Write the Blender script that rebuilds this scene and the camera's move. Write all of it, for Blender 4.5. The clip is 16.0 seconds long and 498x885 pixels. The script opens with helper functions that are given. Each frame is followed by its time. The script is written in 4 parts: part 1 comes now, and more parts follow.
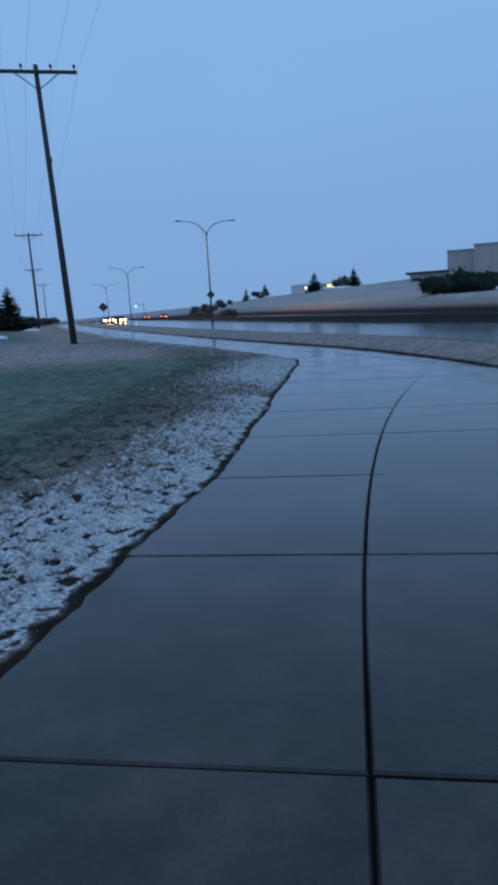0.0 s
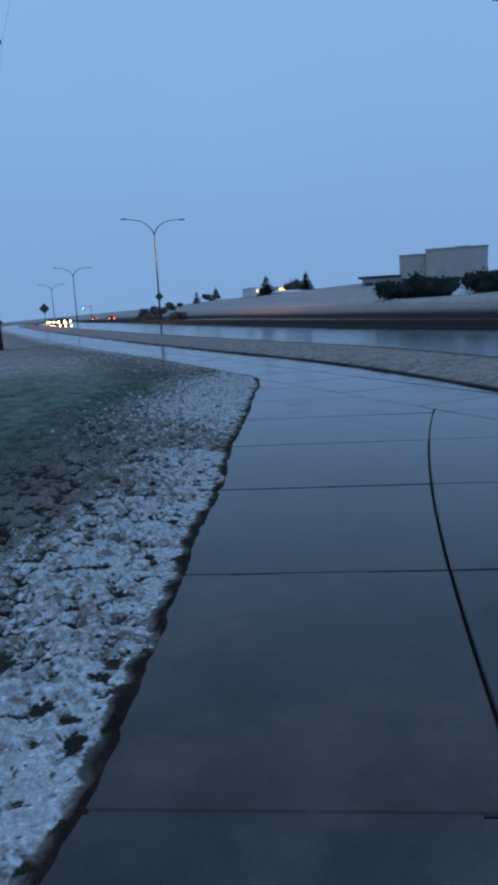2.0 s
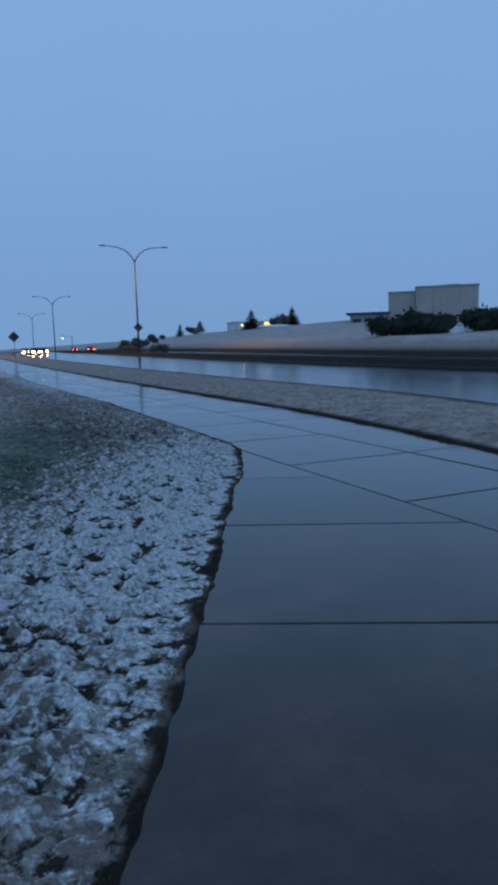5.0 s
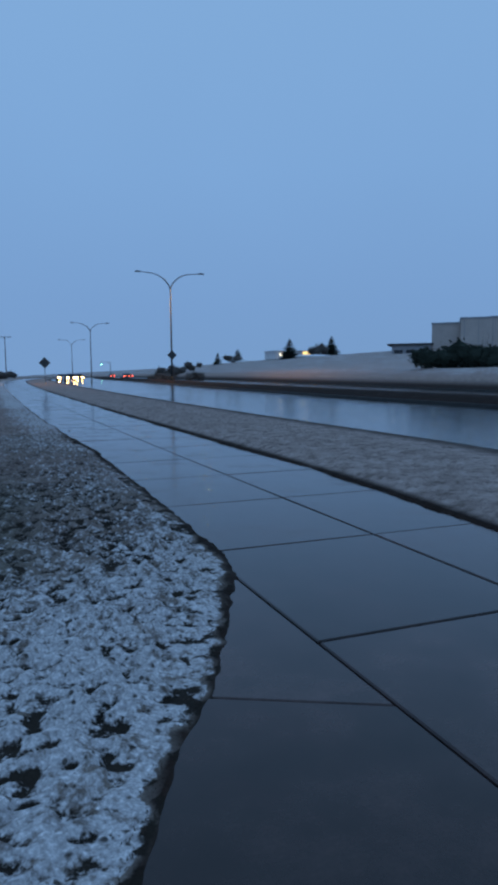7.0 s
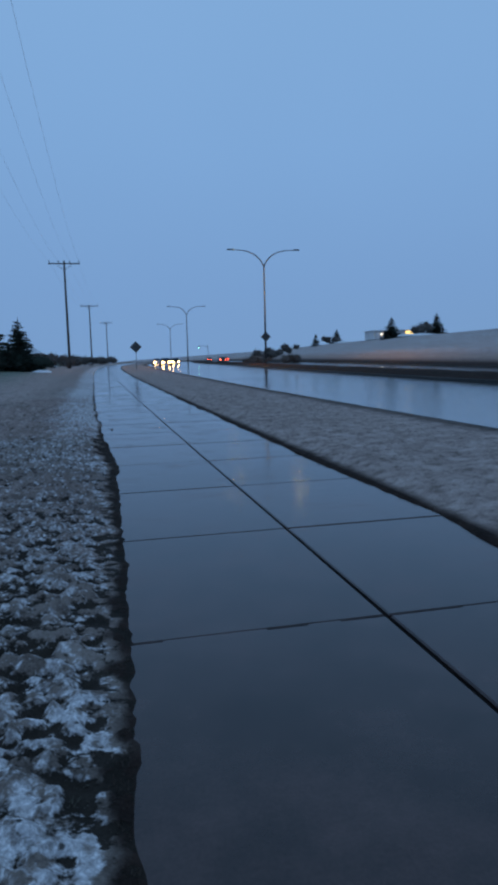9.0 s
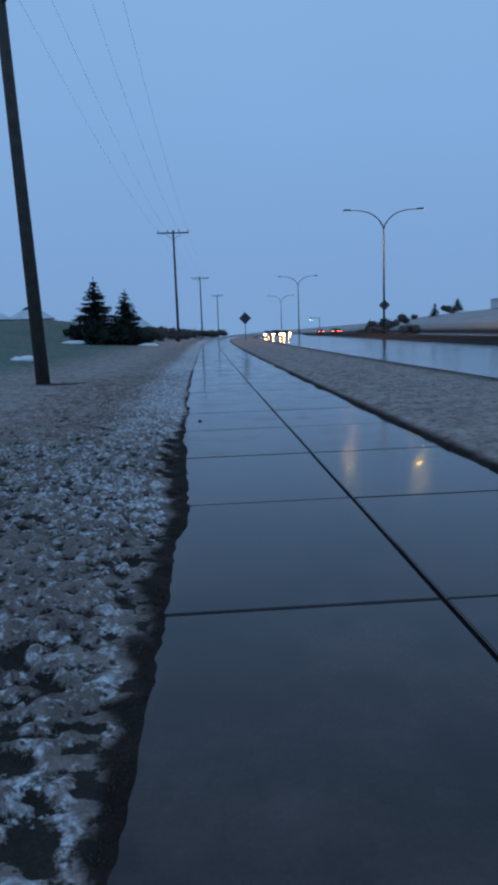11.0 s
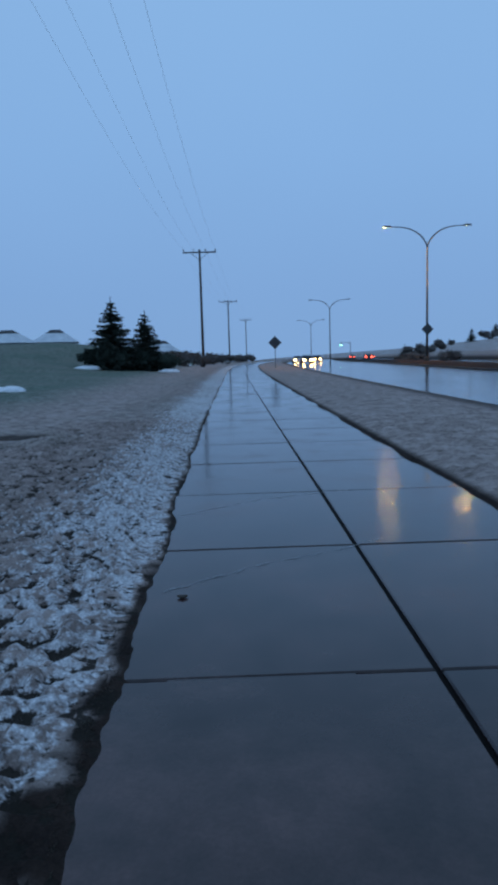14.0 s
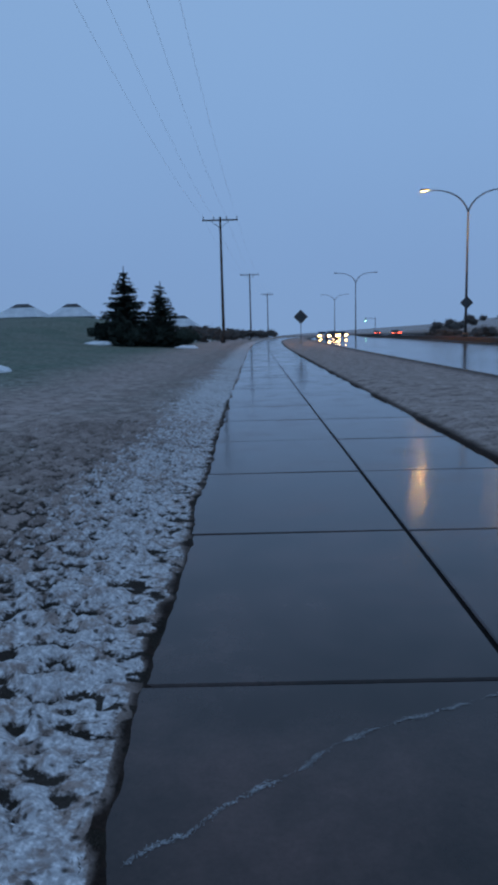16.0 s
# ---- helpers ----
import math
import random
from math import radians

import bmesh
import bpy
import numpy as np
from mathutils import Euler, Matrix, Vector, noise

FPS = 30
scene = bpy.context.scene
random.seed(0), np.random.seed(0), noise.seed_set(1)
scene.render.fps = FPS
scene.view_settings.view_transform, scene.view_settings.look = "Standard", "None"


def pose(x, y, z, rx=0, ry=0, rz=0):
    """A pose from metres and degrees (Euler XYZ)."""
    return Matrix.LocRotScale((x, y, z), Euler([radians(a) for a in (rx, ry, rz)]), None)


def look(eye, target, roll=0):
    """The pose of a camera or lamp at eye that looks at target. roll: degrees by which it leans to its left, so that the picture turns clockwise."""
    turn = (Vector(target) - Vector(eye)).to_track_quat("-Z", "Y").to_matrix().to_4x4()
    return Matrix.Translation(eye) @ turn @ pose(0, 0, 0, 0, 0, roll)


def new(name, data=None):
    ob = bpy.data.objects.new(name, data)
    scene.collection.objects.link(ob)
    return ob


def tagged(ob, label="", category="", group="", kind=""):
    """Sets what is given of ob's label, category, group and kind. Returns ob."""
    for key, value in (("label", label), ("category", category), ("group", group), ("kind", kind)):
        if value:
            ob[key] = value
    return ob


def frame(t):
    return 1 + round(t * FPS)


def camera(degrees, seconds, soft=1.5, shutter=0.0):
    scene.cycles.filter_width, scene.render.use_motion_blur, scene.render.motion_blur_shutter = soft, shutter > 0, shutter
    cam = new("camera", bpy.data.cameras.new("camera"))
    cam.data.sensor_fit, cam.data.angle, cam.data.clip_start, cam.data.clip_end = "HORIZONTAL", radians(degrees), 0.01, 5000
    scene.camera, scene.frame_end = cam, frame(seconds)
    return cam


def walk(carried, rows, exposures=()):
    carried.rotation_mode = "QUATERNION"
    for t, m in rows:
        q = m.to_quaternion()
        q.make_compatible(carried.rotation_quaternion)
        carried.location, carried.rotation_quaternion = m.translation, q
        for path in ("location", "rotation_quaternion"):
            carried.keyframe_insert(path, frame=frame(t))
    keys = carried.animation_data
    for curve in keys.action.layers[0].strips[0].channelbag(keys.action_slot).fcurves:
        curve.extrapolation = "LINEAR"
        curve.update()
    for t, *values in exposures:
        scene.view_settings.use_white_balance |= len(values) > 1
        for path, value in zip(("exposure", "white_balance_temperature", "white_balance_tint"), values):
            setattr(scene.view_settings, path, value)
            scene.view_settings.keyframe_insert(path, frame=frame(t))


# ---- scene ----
cam = camera(40.4, 16.0, soft=3.9)
PATH = [
    (0, (-9.335, -18.648, 1.447), (-8.714, -16.785, 1.068), -3.6),
    (0.5, (-8.946, -17.63, 1.377), (-8.28, -15.782, 1.002), -3.5),
    (1, (-8.565, -16.66, 1.383), (-7.859, -14.83, 0.992), -3.4),
    (1.5, (-8.307, -15.93, 1.452), (-7.566, -14.114, 1.059), -2.8),
    (2, (-7.953, -14.914, 1.517), (-7.197, -13.101, 1.138), -3.0),
    (2.5, (-7.602, -13.816, 1.393), (-6.803, -12.012, 1.065), -2.3),
    (3, (-7.257, -12.816, 1.395), (-6.42, -11.024, 1.102), -2.3),
    (3.5, (-6.775, -11.814, 1.344), (-5.923, -10.025, 1.069), -1.6),
    (4, (-6.309, -10.816, 1.307), (-5.454, -9.032, 1.016), -1.3),
    (6.5, (-4.012, -6.743, 1.623), (-3.302, -4.887, 1.392), -1.6),
    (7, (-3.5, -5.659, 1.572), (-2.781, -3.803, 1.374), -0.6),
    (7.5, (-2.992, -4.728, 1.621), (-2.291, -2.865, 1.424), -1.5),
    (8, (-2.481, -3.686, 1.611), (-1.821, -1.807, 1.423), -1.8),
    (8.5, (-1.984, -2.627, 1.599), (-1.415, -0.72, 1.395), -1.5),
    (9, (-1.651, -1.445, 1.551), (-1.214, 0.491, 1.307), -1.5),
    (9.5, (-1.517, -0.426, 1.542), (-1.228, 1.533, 1.256), -1.6),
    (12, (-1.014, 5.666, 1.298), (-0.926, 7.636, 0.968), -2.2),
    (12.5, (-0.999, 6.568, 1.415), (-0.929, 8.536, 1.068), -2.2),
    (13, (-0.987, 7.725, 1.445), (-0.921, 9.697, 1.116), -1.9),
    (13.5, (-1.002, 8.895, 1.494), (-0.957, 10.873, 1.205), -1.8),
    (14, (-0.936, 10.13, 1.521), (-0.898, 12.115, 1.282), -1.7),
    (14.5, (-0.961, 11.326, 1.554), (-0.944, 13.313, 1.322), -1.8),
    (15, (-0.967, 12.463, 1.577), (-0.975, 14.447, 1.332), -1.7),
    (15.5, (-1.111, 13.546, 1.563), (-1.131, 15.525, 1.277), -1.5),
    (16, (-1.105, 14.90, 1.508), (-1.128, 16.877, 1.201), -1.5),
]
walk(cam, [(t, look(eye, target, roll)) for t, eye, target, roll in PATH],
     [(0, 0.18, 6500, 10), (1.5, 0.15, 6500, 10), (3.0, 0.2, 6450, 10), (3.5, 0.0, 6400, 10), (9.5, 0.0, 6500, 10), (12, 0.12, 6500, 10), (13, 0.12, 6500, 10), (14, 0.17, 6550, 10), (14.5, 0.0, 6600, 12), (15, 0.02, 6800, 15), (16, 0.02, 6850, 15)])

# ---------------------------------------------------------------- world and light
world = bpy.data.worlds.new("dusk_sky")
scene.world = world
world.use_nodes = True
wn, wl = world.node_tree.nodes, world.node_tree.links
wn.clear()
w_out = wn.new("ShaderNodeOutputWorld")
w_bg = wn.new("ShaderNodeBackground")
w_tc = wn.new("ShaderNodeTexCoord")
w_sep = wn.new("ShaderNodeSeparateXYZ")
w_ramp = wn.new("ShaderNodeValToRGB")
w_noise = wn.new("ShaderNodeTexNoise")
w_noise.inputs["Scale"].default_value = 1.6
w_noise.inputs["Detail"].default_value = 3
w_mix = wn.new("ShaderNodeMix")
w_mix.data_type, w_mix.blend_type = "RGBA", "MULTIPLY"
w_mix.inputs[0].default_value = 0.10
e = w_ramp.color_ramp.elements
e[0].position, e[0].color = 0.0, (0.195, 0.350, 0.615, 1)
e[1].position, e[1].color = 0.6, (0.234, 0.43, 0.72, 1)
m1 = e.new(0.10)
m1.color = (0.197, 0.360, 0.645, 1)
m2 = e.new(0.28)
m2.color = (0.215, 0.40, 0.70, 1)
wl.new(w_tc.outputs["Generated"], w_sep.inputs[0])
wl.new(w_tc.outputs["Generated"], w_noise.inputs["Vector"])
wl.new(w_sep.outputs[2], w_ramp.inputs[0])
wl.new(w_ramp.outputs[0], w_mix.inputs[6])
wl.new(w_noise.outputs[0], w_mix.inputs[7])
wl.new(w_mix.outputs[2], w_bg.inputs[0])
w_bg.inputs[1].default_value = 1.0
wl.new(w_bg.outputs[0], w_out.inputs[0])

# ---------------------------------------------------------------- materials
def material(name, rough=0.6, metal=0.0, spec=0.5):
    m = bpy.data.materials.new(name)
    m.use_nodes = True
    b = m.node_tree.nodes["Principled BSDF"]
    b.inputs["Roughness"].default_value = rough
    b.inputs["Metallic"].default_value = metal
    b.inputs["Specular IOR Level"].default_value = spec
    return m, m.node_tree.nodes, m.node_tree.links, b


def noise_node(n, l, scale, detail=4, rough=0.6, vec=None):
    t = n.new("ShaderNodeTexNoise")
    t.inputs["Scale"].default_value = scale
    t.inputs["Detail"].default_value = detail
    t.inputs["Roughness"].default_value = rough
    if vec is None:
        g = n.new("ShaderNodeNewGeometry")
        vec = g.outputs["Position"]
    l.new(vec, t.inputs["Vector"])
    return t.outputs[0]


def ramp(n, l, fac, stops):
    r = n.new("ShaderNodeValToRGB")
    el = r.color_ramp.elements
    el[0].position, el[0].color = stops[0][0], (*stops[0][1], 1)
    el[1].position, el[1].color = stops[-1][0], (*stops[-1][1], 1)
    for p, c in stops[1:-1]:
        k = el.new(p)
        k.color = (*c, 1)
    l.new(fac, r.inputs[0])
    return r.outputs[0]


def mix(n, l, fac, a, b, mode="MIX"):
    m = n.new("ShaderNodeMix")
    m.data_type, m.blend_type = "RGBA", mode
    for sock, v in ((m.inputs[0], fac), (m.inputs[6], a), (m.inputs[7], b)):
        if isinstance(v, (int, float)):
            sock.default_value = v
        elif isinstance(v, tuple):
            sock.default_value = (*v, 1)
        else:
            l.new(v, sock)
    return m.outputs[2]


def maths(n, l, op, a, b=0.0, clamp=False):
    m = n.new("ShaderNodeMath")
    m.operation, m.use_clamp = op, clamp
    for sock, v in ((m.inputs[0], a), (m.inputs[1], b)):
        if isinstance(v, (int, float)):
            sock.default_value = v
        else:
            l.new(v, sock)
    return m.outputs[0]


def bump(n, l, bsdf, height, strength=0.3, dist=0.02):
    b = n.new("ShaderNodeBump")
    b.inputs["Strength"].default_value = strength
    b.inputs["Distance"].default_value = dist
    l.new(height, b.inputs["Height"])
    l.new(b.outputs[0], bsdf.inputs["Normal"])


def plain(name, dark, light, scale=8.0, rough=0.6, metal=0.0, bumps=0.2, spec=0.5):
    """Two-tone surface with grain at two scales."""
    m, n, l, b = material(name, rough, metal, spec)
    a = noise_node(n, l, scale, 5)
    c = noise_node(n, l, scale * 7, 3)
    f = maths(n, l, "ADD", maths(n, l, "MULTIPLY", a, 0.7), maths(n, l, "MULTIPLY", c, 0.3))
    l.new(ramp(n, l, f, [(0.3, dark), (0.7, light)]), b.inputs["Base Color"])
    if bumps:
        bump(n, l, b, c, bumps, 0.01)
    return m


def glow(name, color, strength):
    m, n, l, b = material(name, 0.3)
    b.inputs["Base Color"].default_value = (*color, 1)
    b.inputs["Emission Color"].default_value = (*color, 1)
    b.inputs["Emission Strength"].default_value = strength
    return m


def concrete_material(name, dark, light, dry=0.0):
    m, n, l, b = material(name, 0.15)
    stain = noise_node(n, l, 1.1, 6, 0.7)
    big = noise_node(n, l, 0.45, 3)
    mid = noise_node(n, l, 3.2, 5)
    fine = noise_node(n, l, 60, 3)
    info = n.new("ShaderNodeObjectInfo")
    f = maths(n, l, "ADD", maths(n, l, "MULTIPLY", mid, 0.6), maths(n, l, "MULTIPLY", fine, 0.4))
    f = maths(n, l, "ADD", f, maths(n, l, "MULTIPLY", maths(n, l, "SUBTRACT", info.outputs["Random"], 0.5), 0.28))
    worn = ramp(n, l, stain, [(0.34, (0.45, 0.45, 0.46)), (0.5, (0.9, 0.9, 0.9)), (0.68, (1.7, 1.62, 1.58))])
    l.new(mix(n, l, 1.0, ramp(n, l, f, [(0.3, dark), (0.72, light)]), worn, "MULTIPLY"), b.inputs["Base Color"])
    r = maths(n, l, "ADD", maths(n, l, "MULTIPLY", big, 0.06), ramp(n, l, stain, [(0.36, (0.05, 0.05, 0.05)), (0.52, (0.095, 0.095, 0.095)), (0.66, (0.19, 0.19, 0.19))]))
    l.new(maths(n, l, "ADD", r, dry, True), b.inputs["Roughness"])
    b.inputs["IOR"].default_value = 1.43
    bump(n, l, b, maths(n, l, "ADD", maths(n, l, "MULTIPLY", fine, 0.12), mid), 0.07, 0.02)
    return m


CONCRETE = concrete_material("wet_concrete", (0.024, 0.0125, 0.0120), (0.060, 0.0360, 0.0340))
# same wet concrete; brighter start exposure painted in as a paler base
PALER = concrete_material("paler_concrete", (0.027, 0.019, 0.018), (0.068, 0.050, 0.047), 0.0)
JOINT = plain("joint_filler", (0.003, 0.003, 0.003), (0.016, 0.013, 0.012), 4, 0.9, 0, 0.2, 0.1)
KERB = plain("kerb_concrete", (0.022, 0.021, 0.021), (0.06, 0.057, 0.055), 4, 0.7, 0, 0.3, 0.3)


def asphalt_material():
    m, n, l, b = material("wet_asphalt", 0.16)
    big = noise_node(n, l, 0.12, 3)
    mid = noise_node(n, l, 1.6, 5)
    fine = noise_node(n, l, 90, 2)
    l.new(ramp(n, l, mid, [(0.3, (0.022, 0.022, 0.024)), (0.75, (0.05, 0.049, 0.048))]), b.inputs["Base Color"])
    l.new(maths(n, l, "ADD", maths(n, l, "MULTIPLY", big, 0.12), 0.05), b.inputs["Roughness"])
    b.inputs["IOR"].default_value = 1.6
    bump(n, l, b, maths(n, l, "ADD", fine, maths(n, l, "MULTIPLY", mid, 2.0)), 0.05, 0.02)
    return m


ASPHALT = asphalt_material()


def ground_material():
    """Winter turf: tan and green grass, bare muddy ground, thin snow, shade painted into hollows."""
    m, n, l, b = material("snowy_turf", 0.9, 0, 0.08)
    at = []
    for key in ("snow", "mud_shade", "green", "tuft", "low"):
        q = n.new("ShaderNodeAttribute")
        q.attribute_name = key
        at.append(q.outputs["Fac"])
    snow, mud_shade, green, tuft, low = at
    big = noise_node(n, l, 0.6, 4)
    mid = noise_node(n, l, 3.2, 5, 0.6)
    clump = noise_node(n, l, 9.0, 3, 0.55)
    small = noise_node(n, l, 30.0, 3, 0.6)
    fine = noise_node(n, l, 75.0, 3, 0.6)

    def swing(v, k):
        return maths(n, l, "MULTIPLY", maths(n, l, "SUBTRACT", v, 0.5), k)

    grain = maths(n, l, "ADD", maths(n, l, "MULTIPLY", mid, 0.6), maths(n, l, "MULTIPLY", fine, 0.4))
    tan = ramp(n, l, grain, [(0.34, (0.17, 0.128, 0.114)), (0.5, (0.34, 0.262, 0.236)), (0.66, (0.50, 0.402, 0.368))])
    grn = ramp(n, l, grain, [(0.34, (0.050, 0.072, 0.054)), (0.52, (0.115, 0.155, 0.120)), (0.68, (0.22, 0.27, 0.215))])
    base = mix(n, l, green, tan, grn)
    tufts = ramp(n, l, noise_node(n, l, 7.0, 5, 0.6), [(0.34, (0.30, 0.29, 0.28)), (0.5, (1.0, 1.0, 1.0))])
    base = mix(n, l, 0.6, base, tufts, "MULTIPLY")
    # dark tone for muddy ground and for the painted grass shade
    earth_shade = ramp(n, l, grain, [(0.3, (0.008, 0.006, 0.0055)), (0.7, (0.046, 0.029, 0.023))])
    base = mix(n, l, mud_shade, base, earth_shade)

    geo = n.new("ShaderNodeNewGeometry")
    warp = n.new("ShaderNodeTexNoise")
    warp.inputs["Scale"].default_value = 13.0
    l.new(geo.outputs["Position"], warp.inputs["Vector"])
    shift = n.new("ShaderNodeVectorMath")
    shift.operation = "MULTIPLY_ADD"
    l.new(warp.outputs["Color"], shift.inputs[0])
    shift.inputs[1].default_value = (0.065, 0.065, 0.065)
    l.new(geo.outputs["Position"], shift.inputs[2])

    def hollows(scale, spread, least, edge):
        """Gaps between tussocks, of uneven size, with their shade painted in dark."""
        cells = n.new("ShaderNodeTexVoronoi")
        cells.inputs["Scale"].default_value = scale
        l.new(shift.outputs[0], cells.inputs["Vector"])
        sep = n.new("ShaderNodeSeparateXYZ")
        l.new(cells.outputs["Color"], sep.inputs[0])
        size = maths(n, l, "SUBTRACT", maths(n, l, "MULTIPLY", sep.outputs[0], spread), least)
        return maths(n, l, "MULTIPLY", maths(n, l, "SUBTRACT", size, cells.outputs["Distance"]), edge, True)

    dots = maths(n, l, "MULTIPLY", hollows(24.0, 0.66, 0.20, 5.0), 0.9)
    # bare ground in dips between tussocks, darkened to paint in their shade
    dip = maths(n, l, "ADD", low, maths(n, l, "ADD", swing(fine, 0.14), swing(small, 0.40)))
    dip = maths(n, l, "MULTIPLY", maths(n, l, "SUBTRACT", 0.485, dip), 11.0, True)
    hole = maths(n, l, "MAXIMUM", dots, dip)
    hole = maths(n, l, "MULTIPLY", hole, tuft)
    # crusted grains of snow, each its own height and cover
    grains = n.new("ShaderNodeTexVoronoi")
    grains.inputs["Scale"].default_value = 27.0
    l.new(shift.outputs[0], grains.inputs["Vector"])
    g_sep = n.new("ShaderNodeSeparateXYZ")
    l.new(grains.outputs["Color"], g_sep.inputs[0])
    rim = maths(n, l, "MULTIPLY", maths(n, l, "SUBTRACT", grains.outputs["Distance"], 0.40), 3.2, True)
    lump = maths(n, l, "ADD", maths(n, l, "ADD", swing(clump, 0.9), swing(g_sep.outputs[1], 0.20)), maths(n, l, "ADD", swing(small, 0.5), swing(big, 0.35)))
    lump = maths(n, l, "ADD", lump, 0.5)
    cover = maths(n, l, "SUBTRACT", maths(n, l, "ADD", snow, lump), 1.04)
    cover = maths(n, l, "MULTIPLY", cover, 4.5, True)
    cover = maths(n, l, "MULTIPLY", cover, maths(n, l, "SUBTRACT", 1.0, maths(n, l, "MULTIPLY", rim, 0.22)))
    white = ramp(n, l, maths(n, l, "ADD", maths(n, l, "MULTIPLY", fine, 0.5), maths(n, l, "MULTIPLY", small, 0.5)), [(0.34, (0.32, 0.305, 0.315)), (0.5, (0.49, 0.47, 0.48)), (0.66, (0.84, 0.81, 0.82))])
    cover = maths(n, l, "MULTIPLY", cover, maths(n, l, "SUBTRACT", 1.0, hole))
    soil_shade = ramp(n, l, grain, [(0.3, (0.008, 0.007, 0.006)), (0.7, (0.034, 0.027, 0.021))])
    base = mix(n, l, maths(n, l, "MULTIPLY", hole, 0.92), base, soil_shade)
    l.new(mix(n, l, cover, base, white), b.inputs["Base Color"])
    h = maths(n, l, "ADD", maths(n, l, "MULTIPLY", clump, 0.7), maths(n, l, "MULTIPLY", small, 0.3))
    h = maths(n, l, "SUBTRACT", h, maths(n, l, "MULTIPLY", rim, 0.08))
    h = maths(n, l, "SUBTRACT", h, maths(n, l, "MULTIPLY", hole, 0.7))
    bump(n, l, b, h, 0.45, 0.04)
    return m


TURF = ground_material()
SNOW = plain("old_snow", (0.62, 0.64, 0.68), (0.86, 0.87, 0.88), 6, 0.8, 0, 0.5, 0.2)
WOOD = plain("weathered_pole_wood", (0.030, 0.025, 0.022), (0.085, 0.072, 0.062), 5, 0.85)
INSULATOR = plain("brown_porcelain", (0.03, 0.022, 0.02), (0.06, 0.045, 0.04), 10, 0.25)
STEEL = plain("galvanised_steel", (0.065, 0.067, 0.07), (0.115, 0.118, 0.122), 6, 0.6, 0.2)
DARKSTEEL = plain("dull_aluminium_back", (0.045, 0.047, 0.05), (0.085, 0.088, 0.09), 6, 0.5, 0.4)
WIRE = plain("bare_wire", (0.68, 0.69, 0.70), (0.80, 0.81, 0.82), 4, 0.6, 0.0)
NEEDLE = plain("spruce_needles", (0.016, 0.022, 0.018), (0.044, 0.058, 0.044), 9, 0.85, 0, 0, 0.2)
TWIG = plain("bare_twigs", (0.045, 0.039, 0.036), (0.12, 0.104, 0.095), 9, 0.85)
BARK = plain("bark", (0.02, 0.016, 0.013), (0.055, 0.045, 0.037), 9, 0.9)
STONEWALL = plain("tan_panel_wall", (0.40, 0.34, 0.31), (0.52, 0.45, 0.41), 0.3, 0.85)
GREYWALL = plain("grey_cladding", (0.24, 0.25, 0.27), (0.33, 0.34, 0.36), 0.4, 0.7)
SIDING = plain("pale_siding", (0.24, 0.24, 0.25), (0.36, 0.36, 0.37), 1.0, 0.8)
WHITEWALL = plain("white_siding", (0.62, 0.62, 0.63), (0.76, 0.76, 0.77), 1.0, 0.8)
SHINGLE = plain("dark_shingles", (0.035, 0.035, 0.04), (0.075, 0.073, 0.075), 3, 0.85)
ROOFSNOW = plain("snowy_roof", (0.42, 0.44, 0.48), (0.74, 0.76, 0.78), 0.6, 0.85)
GLASS = plain("dark_window_glass", (0.012, 0.014, 0.018), (0.025, 0.028, 0.034), 2, 0.08)
CARPAINT = plain("dark_car_paint", (0.03, 0.032, 0.036), (0.05, 0.052, 0.058), 3, 0.25, 0.3)
CARWHITE = plain("light_car_paint", (0.30, 0.31, 0.33), (0.42, 0.43, 0.45), 3, 0.3, 0.2)
RUBBER = plain("tyre_rubber", (0.012, 0.012, 0.013), (0.025, 0.025, 0.026), 20, 0.8)
LAMPLIT = glow("warm_lamp_lens", (1.0, 0.50, 0.10), 1500.0)
LAMPOFF = plain("unlit_lamp_lens", (0.25, 0.25, 0.24), (0.33, 0.33, 0.32), 8, 0.3)
HEADLIGHT = glow("headlight_glow", (1.0, 0.50, 0.17), 34.0)
TAILLIGHT = glow("taillight_glow", (1.0, 0.10, 0.05), 10.0)
GREENLIT = glow("green_signal_lens", (0.25, 1.0, 0.62), 14.0)
WINDOWLIT = glow("lit_window", (1.0, 0.66, 0.22), 1.6)
PORCH = glow("porch_light", (1.0, 0.86, 0.62), 4.0)
LEAF = plain("dead_leaf", (0.02, 0.012, 0.008), (0.05, 0.03, 0.018), 30, 0.7)
BLADE = plain("grass_blades", (0.020, 0.019, 0.013), (0.085, 0.075, 0.052), 6.0, 0.8, 0, 0)
FRINGE = plain("muddy_grass", (0.016, 0.010, 0.007), (0.070, 0.044, 0.030), 6.0, 0.85, 0, 0)
SALT = plain("crack_frost", (0.13, 0.133, 0.14), (0.42, 0.43, 0.45), 24, 0.8)

# ---------------------------------------------------------------- mesh helpers
def put_mesh(name, bm, mat, parent=None):
    me = bpy.data.meshes.new(name)
    bm.to_mesh(me)
    bm.free()
    me.materials.append(mat)
    ob = new(name, me)
    if parent:
        ob.parent = parent
    return ob


def part(name, bm, mat, parent, label=""):
    ob = put_mesh(name, bm, mat, parent)
    if label:
        ob["label"] = label
    return ob


def thing(name, place, label, category, group="", kind="", turn=0.0):
    ob = new(name)
    ob.matrix_basis = pose(*place, 0, 0, turn)
    return tagged(ob, label, category, group, kind)


